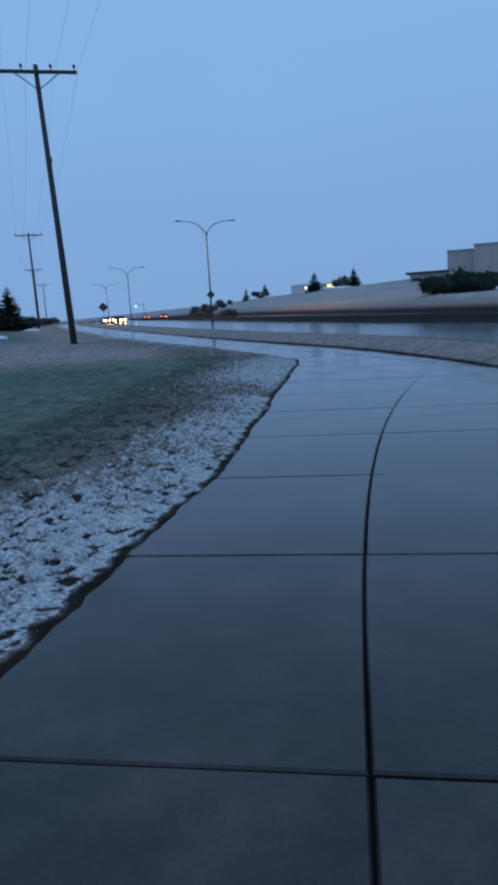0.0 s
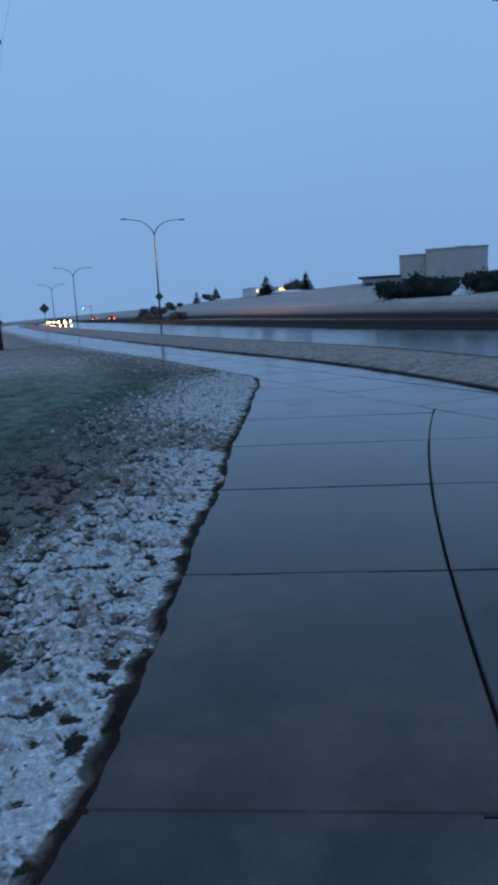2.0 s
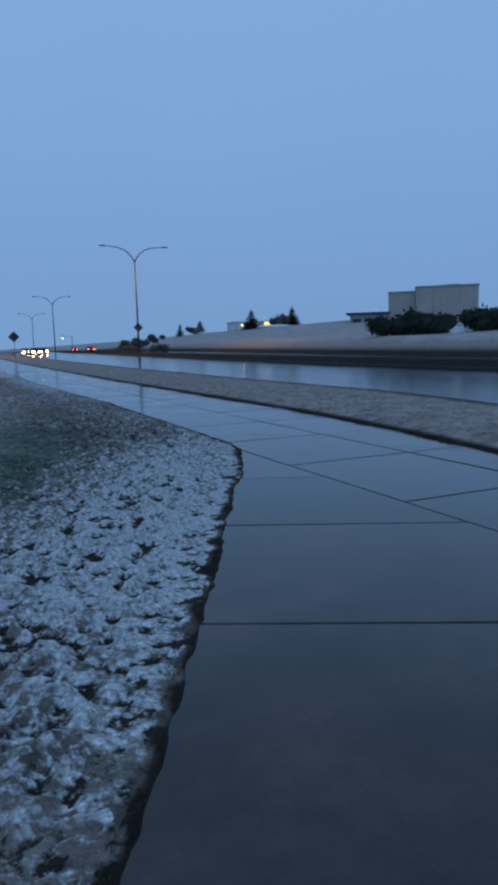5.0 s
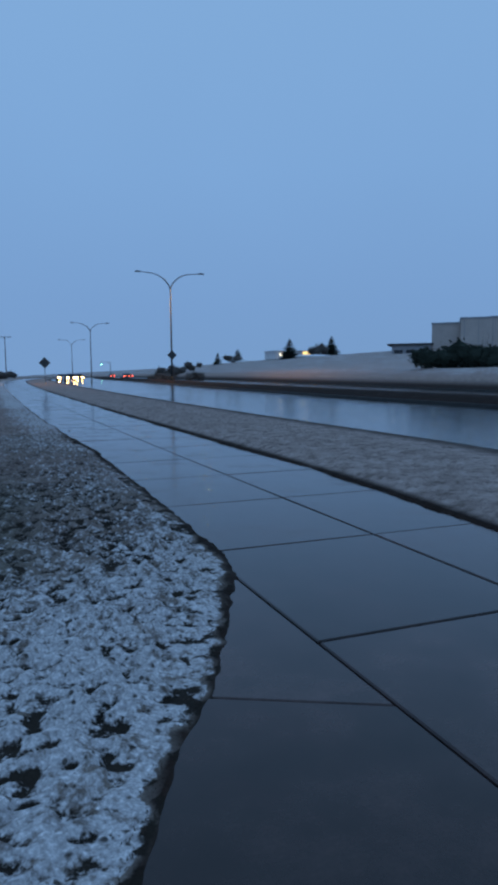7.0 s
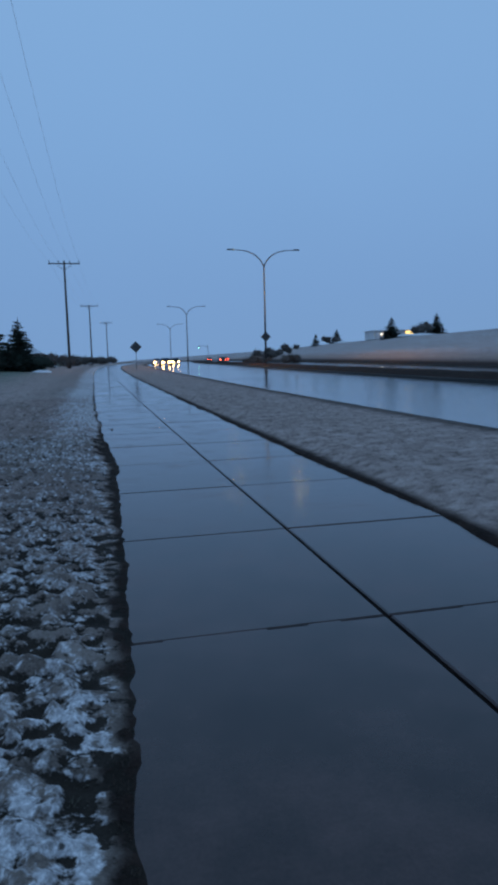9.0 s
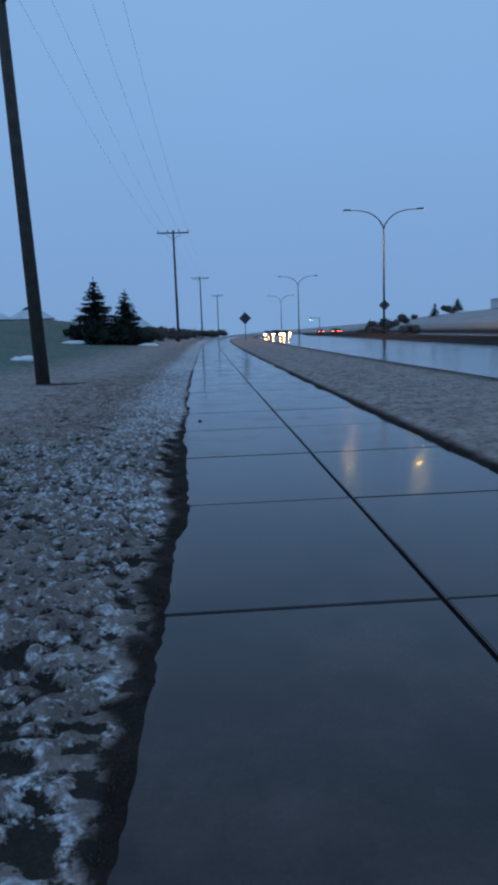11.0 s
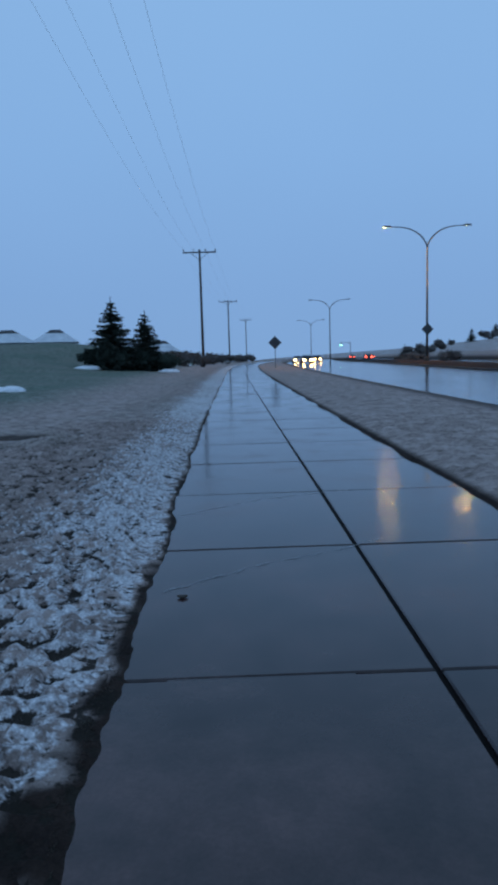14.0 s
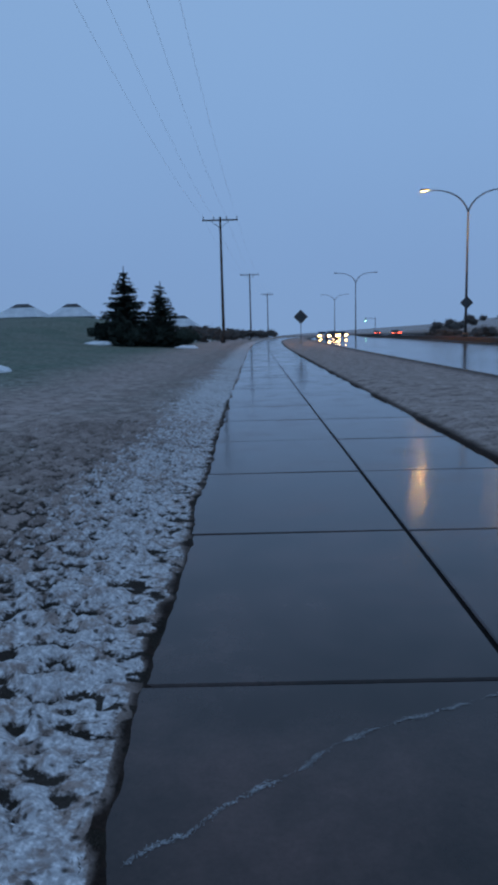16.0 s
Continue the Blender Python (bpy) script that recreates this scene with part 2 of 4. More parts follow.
def add_box(bm, size, at=(0, 0, 0), bevel=0.0, turn=(0, 0, 0)):
    r = bmesh.ops.create_cube(bm, size=1.0, matrix=pose(*at, *turn) @ Matrix.Diagonal((*size, 1)))
    if bevel:
        edges = {ed for v in r["verts"] for ed in v.link_edges}
        bmesh.ops.bevel(bm, geom=list(edges), offset=bevel, segments=2, affect="EDGES", profile=0.6)
    return bm


def box(size, at=(0, 0, 0), bevel=0.0, turn=(0, 0, 0)):
    return add_box(bmesh.new(), size, at, bevel, turn)


def add_tube(bm, points, radii, sides=10, cap=True):
    """A round tube through points, with a radius for each."""
    pts = [Vector(p) for p in points]
    rings = []
    for i, p in enumerate(pts):
        d = (pts[min(i + 1, len(pts) - 1)] - pts[max(i - 1, 0)]).normalized()
        q = d.to_track_quat("Z", "Y")
        r = radii[i] if isinstance(radii, (list, tuple)) else radii
        rings.append([bm.verts.new(p + q @ Vector((r * math.cos(a * math.tau / sides), r * math.sin(a * math.tau / sides), 0))) for a in range(sides)])
    for a, c in zip(rings, rings[1:]):
        for i in range(sides):
            f = bm.faces.new((a[i], a[(i + 1) % sides], c[(i + 1) % sides], c[i]))
            f.smooth = True
    if cap:
        bm.faces.new(rings[0][::-1])
        bm.faces.new(rings[-1])
    return bm


def tube(points, radii, sides=10):
    return add_tube(bmesh.new(), points, radii, sides)


def smoothstep(a, b, x):
    t = np.clip((np.asarray(x, float) - a) / (b - a), 0, 1)
    return t * t * (3 - 2 * t)


def value_noise(x, y, seed):
    """Smooth noise on arrays, 0 to 1."""
    xi, yi = np.floor(x).astype(np.int64), np.floor(y).astype(np.int64)
    xf, yf = x - xi, y - yi
    xf, yf = xf * xf * (3 - 2 * xf), yf * yf * (3 - 2 * yf)

    def h(i, j):
        v = np.sin(i * 127.1 + j * 311.7 + seed * 74.7) * 43758.5453
        return v - np.floor(v)

    return (h(xi, yi) * (1 - xf) + h(xi + 1, yi) * xf) * (1 - yf) + (h(xi, yi + 1) * (1 - xf) + h(xi + 1, yi + 1) * xf) * yf


# ---------------------------------------------------------------- the plan
PATH_L, PATH_R = -1.62, 1.55
ROAD_A, ROAD_B, ROAD_C, ROAD_D = 6.15, 18.6, 22.0, 34.0
STEP = 2.2
EDGE_Y = [-22, -15.78, -14.5, -12.86, -11.14, -9.41, -7.67, -5.95, -4.2, -2.53, -0.74, 0, 3, 6, 8.7, 10.9, 13.1, 15.6, 17.6, 24, 37, 60]
EDGE_X = [-12.8, -9.56, -8.77, -7.69, -6.82, -5.96, -5.14, -4.25, -3.4, -2.5, -1.72, -1.6, -1.48, -1.47, -1.36, -1.44, -1.54, -1.52, -1.59, -1.66, -1.64, -1.6]
APP_A, APP_B = Vector((-9.56, -15.8)), Vector((-1.73, -0.74))
APP_DIR = (APP_B - APP_A).normalized()
APP_RIGHT = Vector((APP_DIR.y, -APP_DIR.x))


def rise(y):
    """The gentle climb of path and road ahead."""
    y = np.asarray(y, float)
    return 0.9 * smoothstep(0, 130, y) + 0.3 * smoothstep(110, 260, y)


def road_shift(y):
    """The carriageway swings closer to the path towards the south."""
    return -0.8 * (1 - smoothstep(-2, 8, y))


def bend(y):
    y = np.asarray(y, float)
    d = np.clip(6 - y, 0, 24)
    far = np.clip(y - 60, 0, 400)
    return -0.009 * d * d - 0.35 * np.clip(-18 - y, 0, 200) + 0.00045 * far * far * (far < 150) + (far >= 150) * (10.1 + 0.135 * (far - 150))


def terrain(x, y):
    """Height of the turf, and where path and road lie sunk below it."""
    x, y = np.asarray(x, float), np.asarray(y, float)
    u = x - bend(y)
    base = rise(y)
    u = np.where(u > 4.2, u - road_shift(y), u)
    rag = (value_noise(y * 1.3, x * 0.9 + 3.3, 1) - 0.5) * 0.06 + (value_noise(y * 6.5, x * 6 + 8.1, 2) - 0.5) * 0.035 + (value_noise(y * 14, x * 12 + 2.1, 3) - 0.5) * 0.02
    # distance from the paved area's west edge, positive on the grass
    d_west = (np.interp(y, EDGE_Y, EDGE_X) + bend(y) * (y > 60) - x) * np.where(y < APP_B.y, 0.887, 1.0) + rag
    lawn = 0.012 + 0.058 * smoothstep(0, 0.8, d_west) + 0.10 * smoothstep(1, 8, d_west)
    lawn = lawn + 3.5 * smoothstep(11, 25, -x) * smoothstep(44, 108, y) * (1 - 0.75 * smoothstep(115, 150, y)) + 1.0 * smoothstep(5, 14, -x) * smoothstep(5, 40, y) * 0.3
    # east side: verge, road, median, road, bank, hill
    rag_e = (value_noise(y * 0.9, x * 0 + 5.7, 4) - 0.5) * 0.12 + (value_noise(y * 6.0, x * 6 + 1.9, 5) - 0.5) * 0.03
    verge = 0.025 + 0.07 * smoothstep(0.0, 0.5, u - PATH_R + rag_e) - 0.05 * smoothstep(3.6, 4.5, u - PATH_R)
    median = 0.02 + 0.33 * smoothstep(0, 1.2, u - ROAD_B) * (1 - smoothstep(2.2, 3.4, u - ROAD_B))
    bank = 0.05 + 1.7 * smoothstep(0.3, 8, u - ROAD_D) + 1.9 * smoothstep(8, 40, u - ROAD_D) + 2.8 * smoothstep(35, 85, u - ROAD_D) + 1.5 * smoothstep(5, 28, u - ROAD_D) * smoothstep(88, 132, y)
    z = np.where(d_west > 0.05, lawn, np.clip(0.012 + (d_west - 0.05) * 0.35, -0.12, 0.012))
    e_in = u - PATH_R + rag_e
    z = np.where((e_in > -0.3) & (u < ROAD_A), np.where(e_in > 0.03, verge, np.clip(0.025 + (e_in - 0.03) * 0.7, -0.12, 0.03)), z)
    z = np.where((u >= ROAD_A) & (u <= ROAD_B), -0.5, z)
    z = np.where((u > ROAD_B) & (u < ROAD_C), median, z)
    z = np.where((u >= ROAD_C) & (u <= ROAD_D), -0.5, z)
    z = np.where(u > ROAD_D, bank, z)
    return base + z, d_west, u, rag_e


def height(x, y):
    return float(terrain(np.array([x]), np.array([y]))[0][0])


def axis_steps(stops):
    """Grid lines from (position, spacing) pairs, spacing growing in between."""
    out = [stops[0][0]]
    for (a, sa), (b, sb) in zip(stops, stops[1:]):
        while out[-1] < b - 1e-6:
            k = (out[-1] - a) / (b - a)
            out.append(min(b, out[-1] + sa * (1 - k) + sb * k))
    return np.array(out)


def masks(X, Y, dw, u):
    """Cover of snow, of bare muddy ground plus painted grass shade, and of green on the turf."""
    patch = value_noise(X * 0.35, Y * 0.35, 11) * 0.6 + value_noise(X * 1.2, Y * 1.2, 12) * 0.4
    west = dw > 0
    early = 1 - smoothstep(-2, 9, Y)
    strip_near = 1 - smoothstep(0.15, 2.1, dw)
    lively = smoothstep(-11, -6, Y)
    snow = np.where(west, 0.345 + 0.075 * smoothstep(2, 8, Y) + 0.13 * strip_near + 0.06 * early * lively * (1 - smoothstep(3, 7, dw)) + 0.20 * (patch - 0.5), 0.0)
    snow = np.where(west & (Y < -8), snow + 0.40 * (patch - 0.45) * (1 - lively) + 0.20 * strip_near - 0.10 * smoothstep(1.0, 2.2, dw) * (1 - lively), snow)
    snow = np.where(west, snow - 0.10 * smoothstep(6, 16, dw), snow)
    snow = np.where(west, snow + 0.19 - 0.08 * smoothstep(-13, -11, Y) * (1 - smoothstep(-9, -4, Y)) - 0.08 * smoothstep(1.8, 3.2, dw) * (1 - smoothstep(2, 6, Y)) - 0.10 * smoothstep(13, 19, Y) * smoothstep(0.7, 2.2, dw) - 0.13 * smoothstep(-1.0, 2.0, Y) * (1 - smoothstep(6, 12, Y)) - 0.08 * smoothstep(4, 7, Y) * (1 - smoothstep(10.5, 13, Y)) * (1 - smoothstep(1.2, 2.6, dw)), snow)
    snow = np.where(west, snow - 0.14 * smoothstep(1.0, 3.4, dw) * (1 - smoothstep(0, 4, Y)) - 0.15 * smoothstep(0.6, 1.5, dw) * smoothstep(11, 14, Y) + 0.06 * smoothstep(-6.5, -5, Y) * (1 - smoothstep(-2, 1, Y)) * (1 - smoothstep(1, 2, dw)) - 0.09 * smoothstep(-13, -11, Y) * (1 - smoothstep(-9, -4, Y)) - 0.09 * smoothstep(8.5, 10.5, Y) * (1 - smoothstep(13, 15, Y)), snow)
    snow = np.where((u > PATH_R) & (u < ROAD_A), 0.12 + 0.34 * (patch - 0.5) + 0.10 * smoothstep(0.8, 2.2, u - PATH_R), snow)
    snow = np.where((u > ROAD_B) & (u < ROAD_C), 0.0, snow)
    snow = np.where(u > ROAD_D, 0.15 + 0.46 * smoothstep(2.5, 6, u - ROAD_D) + 0.12 * (patch - 0.5), snow)
    edge = 0.035 - 0.015 * smoothstep(13, 15, Y) + 0.05 * smoothstep(-1.5, 0.5, Y) * (1 - smoothstep(3, 5, Y)) + 0.10 * smoothstep(4, 7.5, Y) * (1 - smoothstep(11.5, 14, Y)) + 0.15 * smoothstep(9.2, 10.4, Y) * (1 - smoothstep(11.4, 12.8, Y)) + 0.025 * value_noise(Y * 2.2, X * 2, 13)
    mud_shade = np.where(west, 1 - smoothstep(edge * 0.6, edge * 1.2 + 0.02, dw + (value_noise(X * 7, Y * 7, 21) - 0.5) * (0.05 + 0.8 * edge)), 0)
    mud_shade = np.where((u > PATH_R - 0.2) & (u < ROAD_A), np.maximum(0.9 * (1 - smoothstep(0.05, 0.2, u - PATH_R)), 0.75 * smoothstep(3.4, 4.4, u - PATH_R)), mud_shade)
    # median darkened whole: kerb's shaded side painted together with its own dark ground
    mud_shade = np.where((u > ROAD_B) & (u < ROAD_C), 1.0, mud_shade)
    mud_shade = np.where(u > ROAD_D, 1.0 * (1 - smoothstep(1.5, 4.0, u - ROAD_D)), mud_shade)
    mud_shade = np.where((dw <= 0) & (u < PATH_R + 0.05), 1, mud_shade)
    # darker patch beside the first pole's foot
    foot = np.hypot((X + 5.3) / 0.9, (Y - 23.2) / 0.55)
    mud_shade = np.where(west, np.maximum(mud_shade, 0.85 * (1 - smoothstep(0.5, 1.1, foot))), mud_shade)
    snow = snow * (1 - mud_shade)
    # self-shading of the grass near the path, painted as a darker base
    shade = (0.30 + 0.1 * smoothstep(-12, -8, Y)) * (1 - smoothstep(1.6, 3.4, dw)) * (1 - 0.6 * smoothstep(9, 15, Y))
    mud_shade = np.where(west, np.maximum(mud_shade, shade), mud_shade)
    green = np.where(west, 0.22 - 0.18 * smoothstep(0, 8, Y) + 0.75 * smoothstep(1.2, 2.6, dw) * early + 0.8 * smoothstep(5.5, 10, -X) * smoothstep(20, 34, Y) + 0.4 * (patch - 0.5), 0.02)
    tuft = np.where(west, (1 - 0.85 * smoothstep(1.4, 3.4, dw) * (1 - 0.7 * smoothstep(8, 13, Y))) * (1 - 0.8 * smoothstep(20, 27, Y)) * (1 - smoothstep(4.5, 8, dw)), 0.15)
    return snow, mud_shade, green, tuft


def make_ground():
    gx = axis_steps([(-1800, 400), (-200, 25), (-60, 3), (-16, 0.35), (-10.5, 0.085), (3, 0.085), (8, 0.25), (40, 0.5), (120, 6), (300, 40), (1800, 400)])
    gy = axis_steps([(-600, 150), (-60, 10), (-24, 0.3), (-19, 0.10), (24, 0.11), (60, 0.6), (140, 4), (400, 25), (2600, 500)])
    X, Y = np.meshgrid(gx, gy)
    # keep grid lines parallel to the road
    X = X + np.where(X > 0, bend(Y) * smoothstep(0.5, 1.4, X) + road_shift(Y) * smoothstep(3, 4.8, X), 0)
    Z, dw, u, rag = terrain(X, Y)
    near = (np.abs(X) < 30) & (Y < 90) & (Y > -40)
    Z = Z + np.where(near & (Z - rise(Y) > 0), (value_noise(X * 3.1, Y * 3.1, 7) - 0.5) * 0.035 + (value_noise(X * 9, Y * 9, 8) - 0.5) * 0.03, 0)
    # sunk where the lumpy turf lies over it
    along = smoothstep(-18.4, -18.0, Y) * (1 - smoothstep(25.2, 25.8, Y))
    e_in = u - PATH_R
    under = np.maximum(smoothstep(0.12, 0.3, dw) * (1 - smoothstep(2.9, 3.25, dw)) * (u < 0), smoothstep(0.12, 0.3, e_in) * (1 - smoothstep(2.9, 3.25, e_in)))
    Z = Z - 0.13 * along * under
    ny, nx = X.shape
    verts = np.stack([X, Y, Z], -1).reshape(-1, 3)
    idx = np.arange(nx * ny).reshape(ny, nx)
    quads = np.stack([idx[:-1, :-1], idx[:-1, 1:], idx[1:, 1:], idx[1:, :-1]], -1).reshape(-1, 4)
    me = bpy.data.meshes.new("ground")
    me.vertices.add(len(verts))
    me.vertices.foreach_set("co", verts.ravel())
    me.loops.add(quads.size)
    me.loops.foreach_set("vertex_index", quads.ravel().astype(np.int32))
    me.polygons.add(len(quads))
    me.polygons.foreach_set("loop_start", np.arange(0, quads.size, 4, dtype=np.int32))
    me.polygons.foreach_set("use_smooth", np.ones(len(quads), dtype=bool))
    me.update(calc_edges=True)
    snow, mud_shade, green, tuft = masks(X, Y, dw, u)
    low = 0.6 + 0 * X
    for key, arr in (("snow", snow), ("mud_shade", mud_shade), ("green", green), ("tuft", tuft), ("low", low)):
        a = me.attributes.new(key, "FLOAT", "POINT")
        a.data.foreach_set("value", np.clip(arr, 0, 1).astype(np.float32).ravel())
    me.materials.append(TURF)
    return tagged(new("ground", me), "winter turf with patchy thin snow and muddy path edges", "ground", kind="structure")


GROUND = make_ground()


def lumpy_turf(name, side, label):
    """Tufted, trodden turf right beside the path, with snow on its lumps."""
    ys = np.arange(-18.5, 26.0, 0.026 if side < 0 else 0.06)
    ds = axis_steps([(0.0, 0.022), (1.4, 0.030), (3.6, 0.07)])
    D, Y = np.meshgrid(ds, ys)
    if side < 0:
        X = np.interp(Y, EDGE_Y, EDGE_X) - D / np.where(Y < APP_B.y, 0.887, 1.0) + 0.06
    else:
        X = PATH_R + bend(Y) + D - 0.04
    Z, dw, u, rag = terrain(X, Y)
    hump = value_noise(X * 6 + 3, Y * 6, 31) * 0.12 + value_noise(X * 14 + 0.4, Y * 15, 32) * 0.44 + value_noise(X * 20, Y * 23 + 0.3, 33) * 0.44
    hump = hump - 0.5
    fade = smoothstep(0.08, 0.45, D) * (1 - smoothstep(2.9, 3.5, D))
    rough = (0.16 if side < 0 else 0.08) * fade
    Z = Z + np.where(D < 3.4, 0.006, -0.03) + rough * np.clip(hump + 0.06, -0.2, 0.4) + 0.012 * fade
    snow, mud_shade, green, tuft = masks(X, Y, dw, u)
    Z = np.maximum(Z, rise(Y) + np.where(D > 0.12, 0.005, -0.03))
    # dips that take the painted hollow shade
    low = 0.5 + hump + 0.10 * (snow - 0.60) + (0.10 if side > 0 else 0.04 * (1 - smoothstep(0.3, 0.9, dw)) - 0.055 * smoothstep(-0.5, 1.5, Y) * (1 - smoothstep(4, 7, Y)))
    ny, nx = X.shape
    idx = np.arange(nx * ny).reshape(ny, nx)
    quads = np.stack([idx[:-1, :-1], idx[:-1, 1:], idx[1:, 1:], idx[1:, :-1]], -1).reshape(-1, 4)
    if side < 0:
        quads = quads[:, ::-1]
    verts = np.stack([X, Y, Z], -1).reshape(-1, 3)
    me = bpy.data.meshes.new(name)
    me.vertices.add(len(verts))
    me.vertices.foreach_set("co", verts.ravel())
    me.loops.add(quads.size)
    me.loops.foreach_set("vertex_index", np.ascontiguousarray(quads).ravel().astype(np.int32))
    me.polygons.add(len(quads))
    me.polygons.foreach_set("loop_start", np.arange(0, quads.size, 4, dtype=np.int32))
    me.polygons.foreach_set("use_smooth", np.ones(len(quads), dtype=bool))
    me.update(calc_edges=True)
    for key, arr in (("snow", snow), ("mud_shade", mud_shade), ("green", green), ("tuft", tuft), ("low", low)):
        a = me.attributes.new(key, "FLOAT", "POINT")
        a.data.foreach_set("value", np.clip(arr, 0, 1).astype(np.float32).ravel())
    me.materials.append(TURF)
    tagged(new(name, me), label, "turf", kind="stuff")


lumpy_turf("turf", -1, "lumpy winter turf with thin snow beside the path")
lumpy_turf("turf", 1, "lumpy dead tan turf on the roadside verge")


def strip(name, ua, ub, za, zb, mat, ys, drop=0.25, bevel=0.0):
    """A long slab that follows the road, between two offsets."""
    bm = bmesh.new()
    rows = []
    for y in ys:
        s, r = float(bend(y) + road_shift(y)), float(rise(y))
        rows.append([bm.verts.new(p) for p in ((ua + s, y, r + za - drop), (ua + s, y, r + za - bevel), (ua + s + bevel, y, r + za), (ub + s - bevel, y, r + zb), (ub + s, y, r + zb - bevel), (ub + s, y, r + zb - drop))])
    for a, c in zip(rows, rows[1:]):
        for i in range(5):
            bm.faces.new((a[i], a[i + 1], c[i + 1], c[i]))
    return put_mesh(name, bm, mat)


Y_LONG = [float(v) for v in axis_steps([(-150, 20), (-25, 1.5), (60, 2), (200, 10), (420, 40)])]
for nm, ua, ub, words in (("road", ROAD_A - 0.1, ROAD_B + 0.1, "wet dark asphalt carriageway reflecting the dusk sky"), ("road", ROAD_C - 0.1, ROAD_D + 0.1, "wet far asphalt carriageway beyond the median")):
    tagged(strip(nm, ua, ub, -0.12, -0.12, ASPHALT, Y_LONG), words, "road", kind="structure")
for ua in (ROAD_A - 0.08, ROAD_B - 0.08, ROAD_C - 0.08, ROAD_D - 0.08):
    tagged(strip("kerb", ua, ua + 0.16, 0.03, 0.03, KERB, Y_LONG, 0.4, 0.02), "low grey concrete kerb along the carriageway", "kerb", kind="structure")

# ---------------------------------------------------------------- poles, lamps, signs
def utility_pole(place, tall, wide=4.4, turn=0.0):
    p = thing("utility_pole", place, "tall weathered wooden utility pole with a crossarm, standing in turf", "utility pole", "poles along the path", turn=turn)
    part("post", tube([(0, 0, -0.3), (0, 0, tall * 0.4), (0, 0, tall + 0.35)], [0.205, 0.17, 0.125], 14), WOOD, p)
    part("crossarm", box((wide, 0.13, 0.17), (0, -0.16, tall - 0.05), 0.015), WOOD, p)
    for s in (-1, 1):
        part("brace", tube([(s * wide * 0.27, -0.2, tall - 0.12), (0, -0.15, tall - 1.0)], 0.03, 6), STEEL, p)
    for fx in (-0.47, -0.18, 0.18, 0.47):
        b = bmesh.new()
        add_tube(b, [(fx * wide, -0.16, tall + 0.03), (fx * wide, -0.16, tall + 0.16), (fx * wide, -0.16, tall + 0.18), (fx * wide, -0.16, tall + 0.30), (fx * wide, -0.16, tall + 0.36)], [0.025, 0.025, 0.075, 0.085, 0.04], 8)
        part("insulator", b, INSULATOR, p)
    part("bolt_bracket", box((0.1, 0.14, 0.3), (0.14, -0.1, tall * 0.69), 0.01), STEEL, p)
    return p


POLES = [(-6.1, 23.5), (-4.95, 101.5), (-1.85, 180.0), (3.9, 259.0)]
TALL = 15.0
for px, py in POLES:
    utility_pole((px, py, height(px, py)), TALL)
POLE_ONE = [o for o in scene.objects if o.name == "utility_pole"][0]
POLE_ONE.matrix_basis = pose(-5.92, 23.4, height(-5.92, 23.4), 0, -1.7, 0)

for fx in (-0.47, -0.18, 0.18, 0.47):
    bm = bmesh.new()
    for (ax, ay), (bx, by) in zip([(-6.6, -55.0)] + POLES, POLES):
        az, bz = height(ax, ay) + TALL + 0.36, height(bx, by) + TALL + 0.36
        pts = []
        for i in range(25):
            k = i / 24
            pts.append((ax + (bx - ax) * k + fx * 4.4, ay + (by - ay) * k - 0.16, az + (bz - az) * k - 4 * 1.3 * k * (1 - k)))
        add_tube(bm, pts, 0.0065, 6)
    tagged(put_mesh("overhead_wire", bm, WIRE), "thin dark overhead wire slung between utility poles", "wire", "overhead wires")


def street_lamp(place, lit, turn=0.0, sign=False):
    p = thing("street_lamp", place, "double-armed galvanised street lamp on the grass median" + (", glowing warm orange" if lit else ", unlit"), "street lamp", "street lamps on the median", turn=turn)
    tall = 12.2
    part("base", tube([(0, 0, -0.2), (0, 0, 0.35), (0, 0, 0.42)], [0.30, 0.28, 0.2], 14), KERB, p)
    part("post", tube([(0, 0, 0.3), (0, 0, 6), (0, 0, tall)], [0.15, 0.12, 0.09], 12), STEEL, p)
    for s in (-1, 1):
        pts = [(s * 4.05 * (k ** 1.3), 0, tall + 2.15 * (1 - (1 - k) ** 2.6)) for k in [i / 14 for i in range(15)]]
        arm = part("arm", tube(pts, [0.085 - 0.04 * i / 14 for i in range(15)], 8), STEEL, p)
        hx, hz = pts[-1][0], pts[-1][2]
        b = bmesh.new()
        # shallow hood, open below; south shield added to hide the lens at low angles
        add_box(b, (0.78, 0.40, 0.10), (hx + s * 0.3, 0, hz + 0.075), 0.035)
        add_box(b, (0.77, 0.02, 0.10), (hx + s * 0.3, -0.19, hz - 0.0185))
        for dx in (-0.375, 0.375):
            add_box(b, (0.02, 0.38, 0.08), (hx + s * 0.3 + dx, 0, hz - 0.0134))
        head = part("lamp_head", b, DARKSTEEL, p)
        part("lens", box((0.62, 0.34, 0.04), (hx + s * 0.3, 0, hz + 0.0125), 0.012), LAMPLIT if lit else LAMPOFF, head)
    if sign:
        b = box((0.95, 0.03, 0.95), (0, -0.18, 3.4), 0.008, (0, 45, 0))
        part("sign_plate", b, DARKSTEEL, p, "dark diamond-shaped warning sign plate")
    return p


for lx, ly, lit, sg in ((20.8, 11.3, False, False), (20.35, 84.7, True, True), (21.4, 167.0, False, False), (26.4, 249.0, False, False)):
    street_lamp((lx, ly, height(lx, ly)), lit, sign=sg)


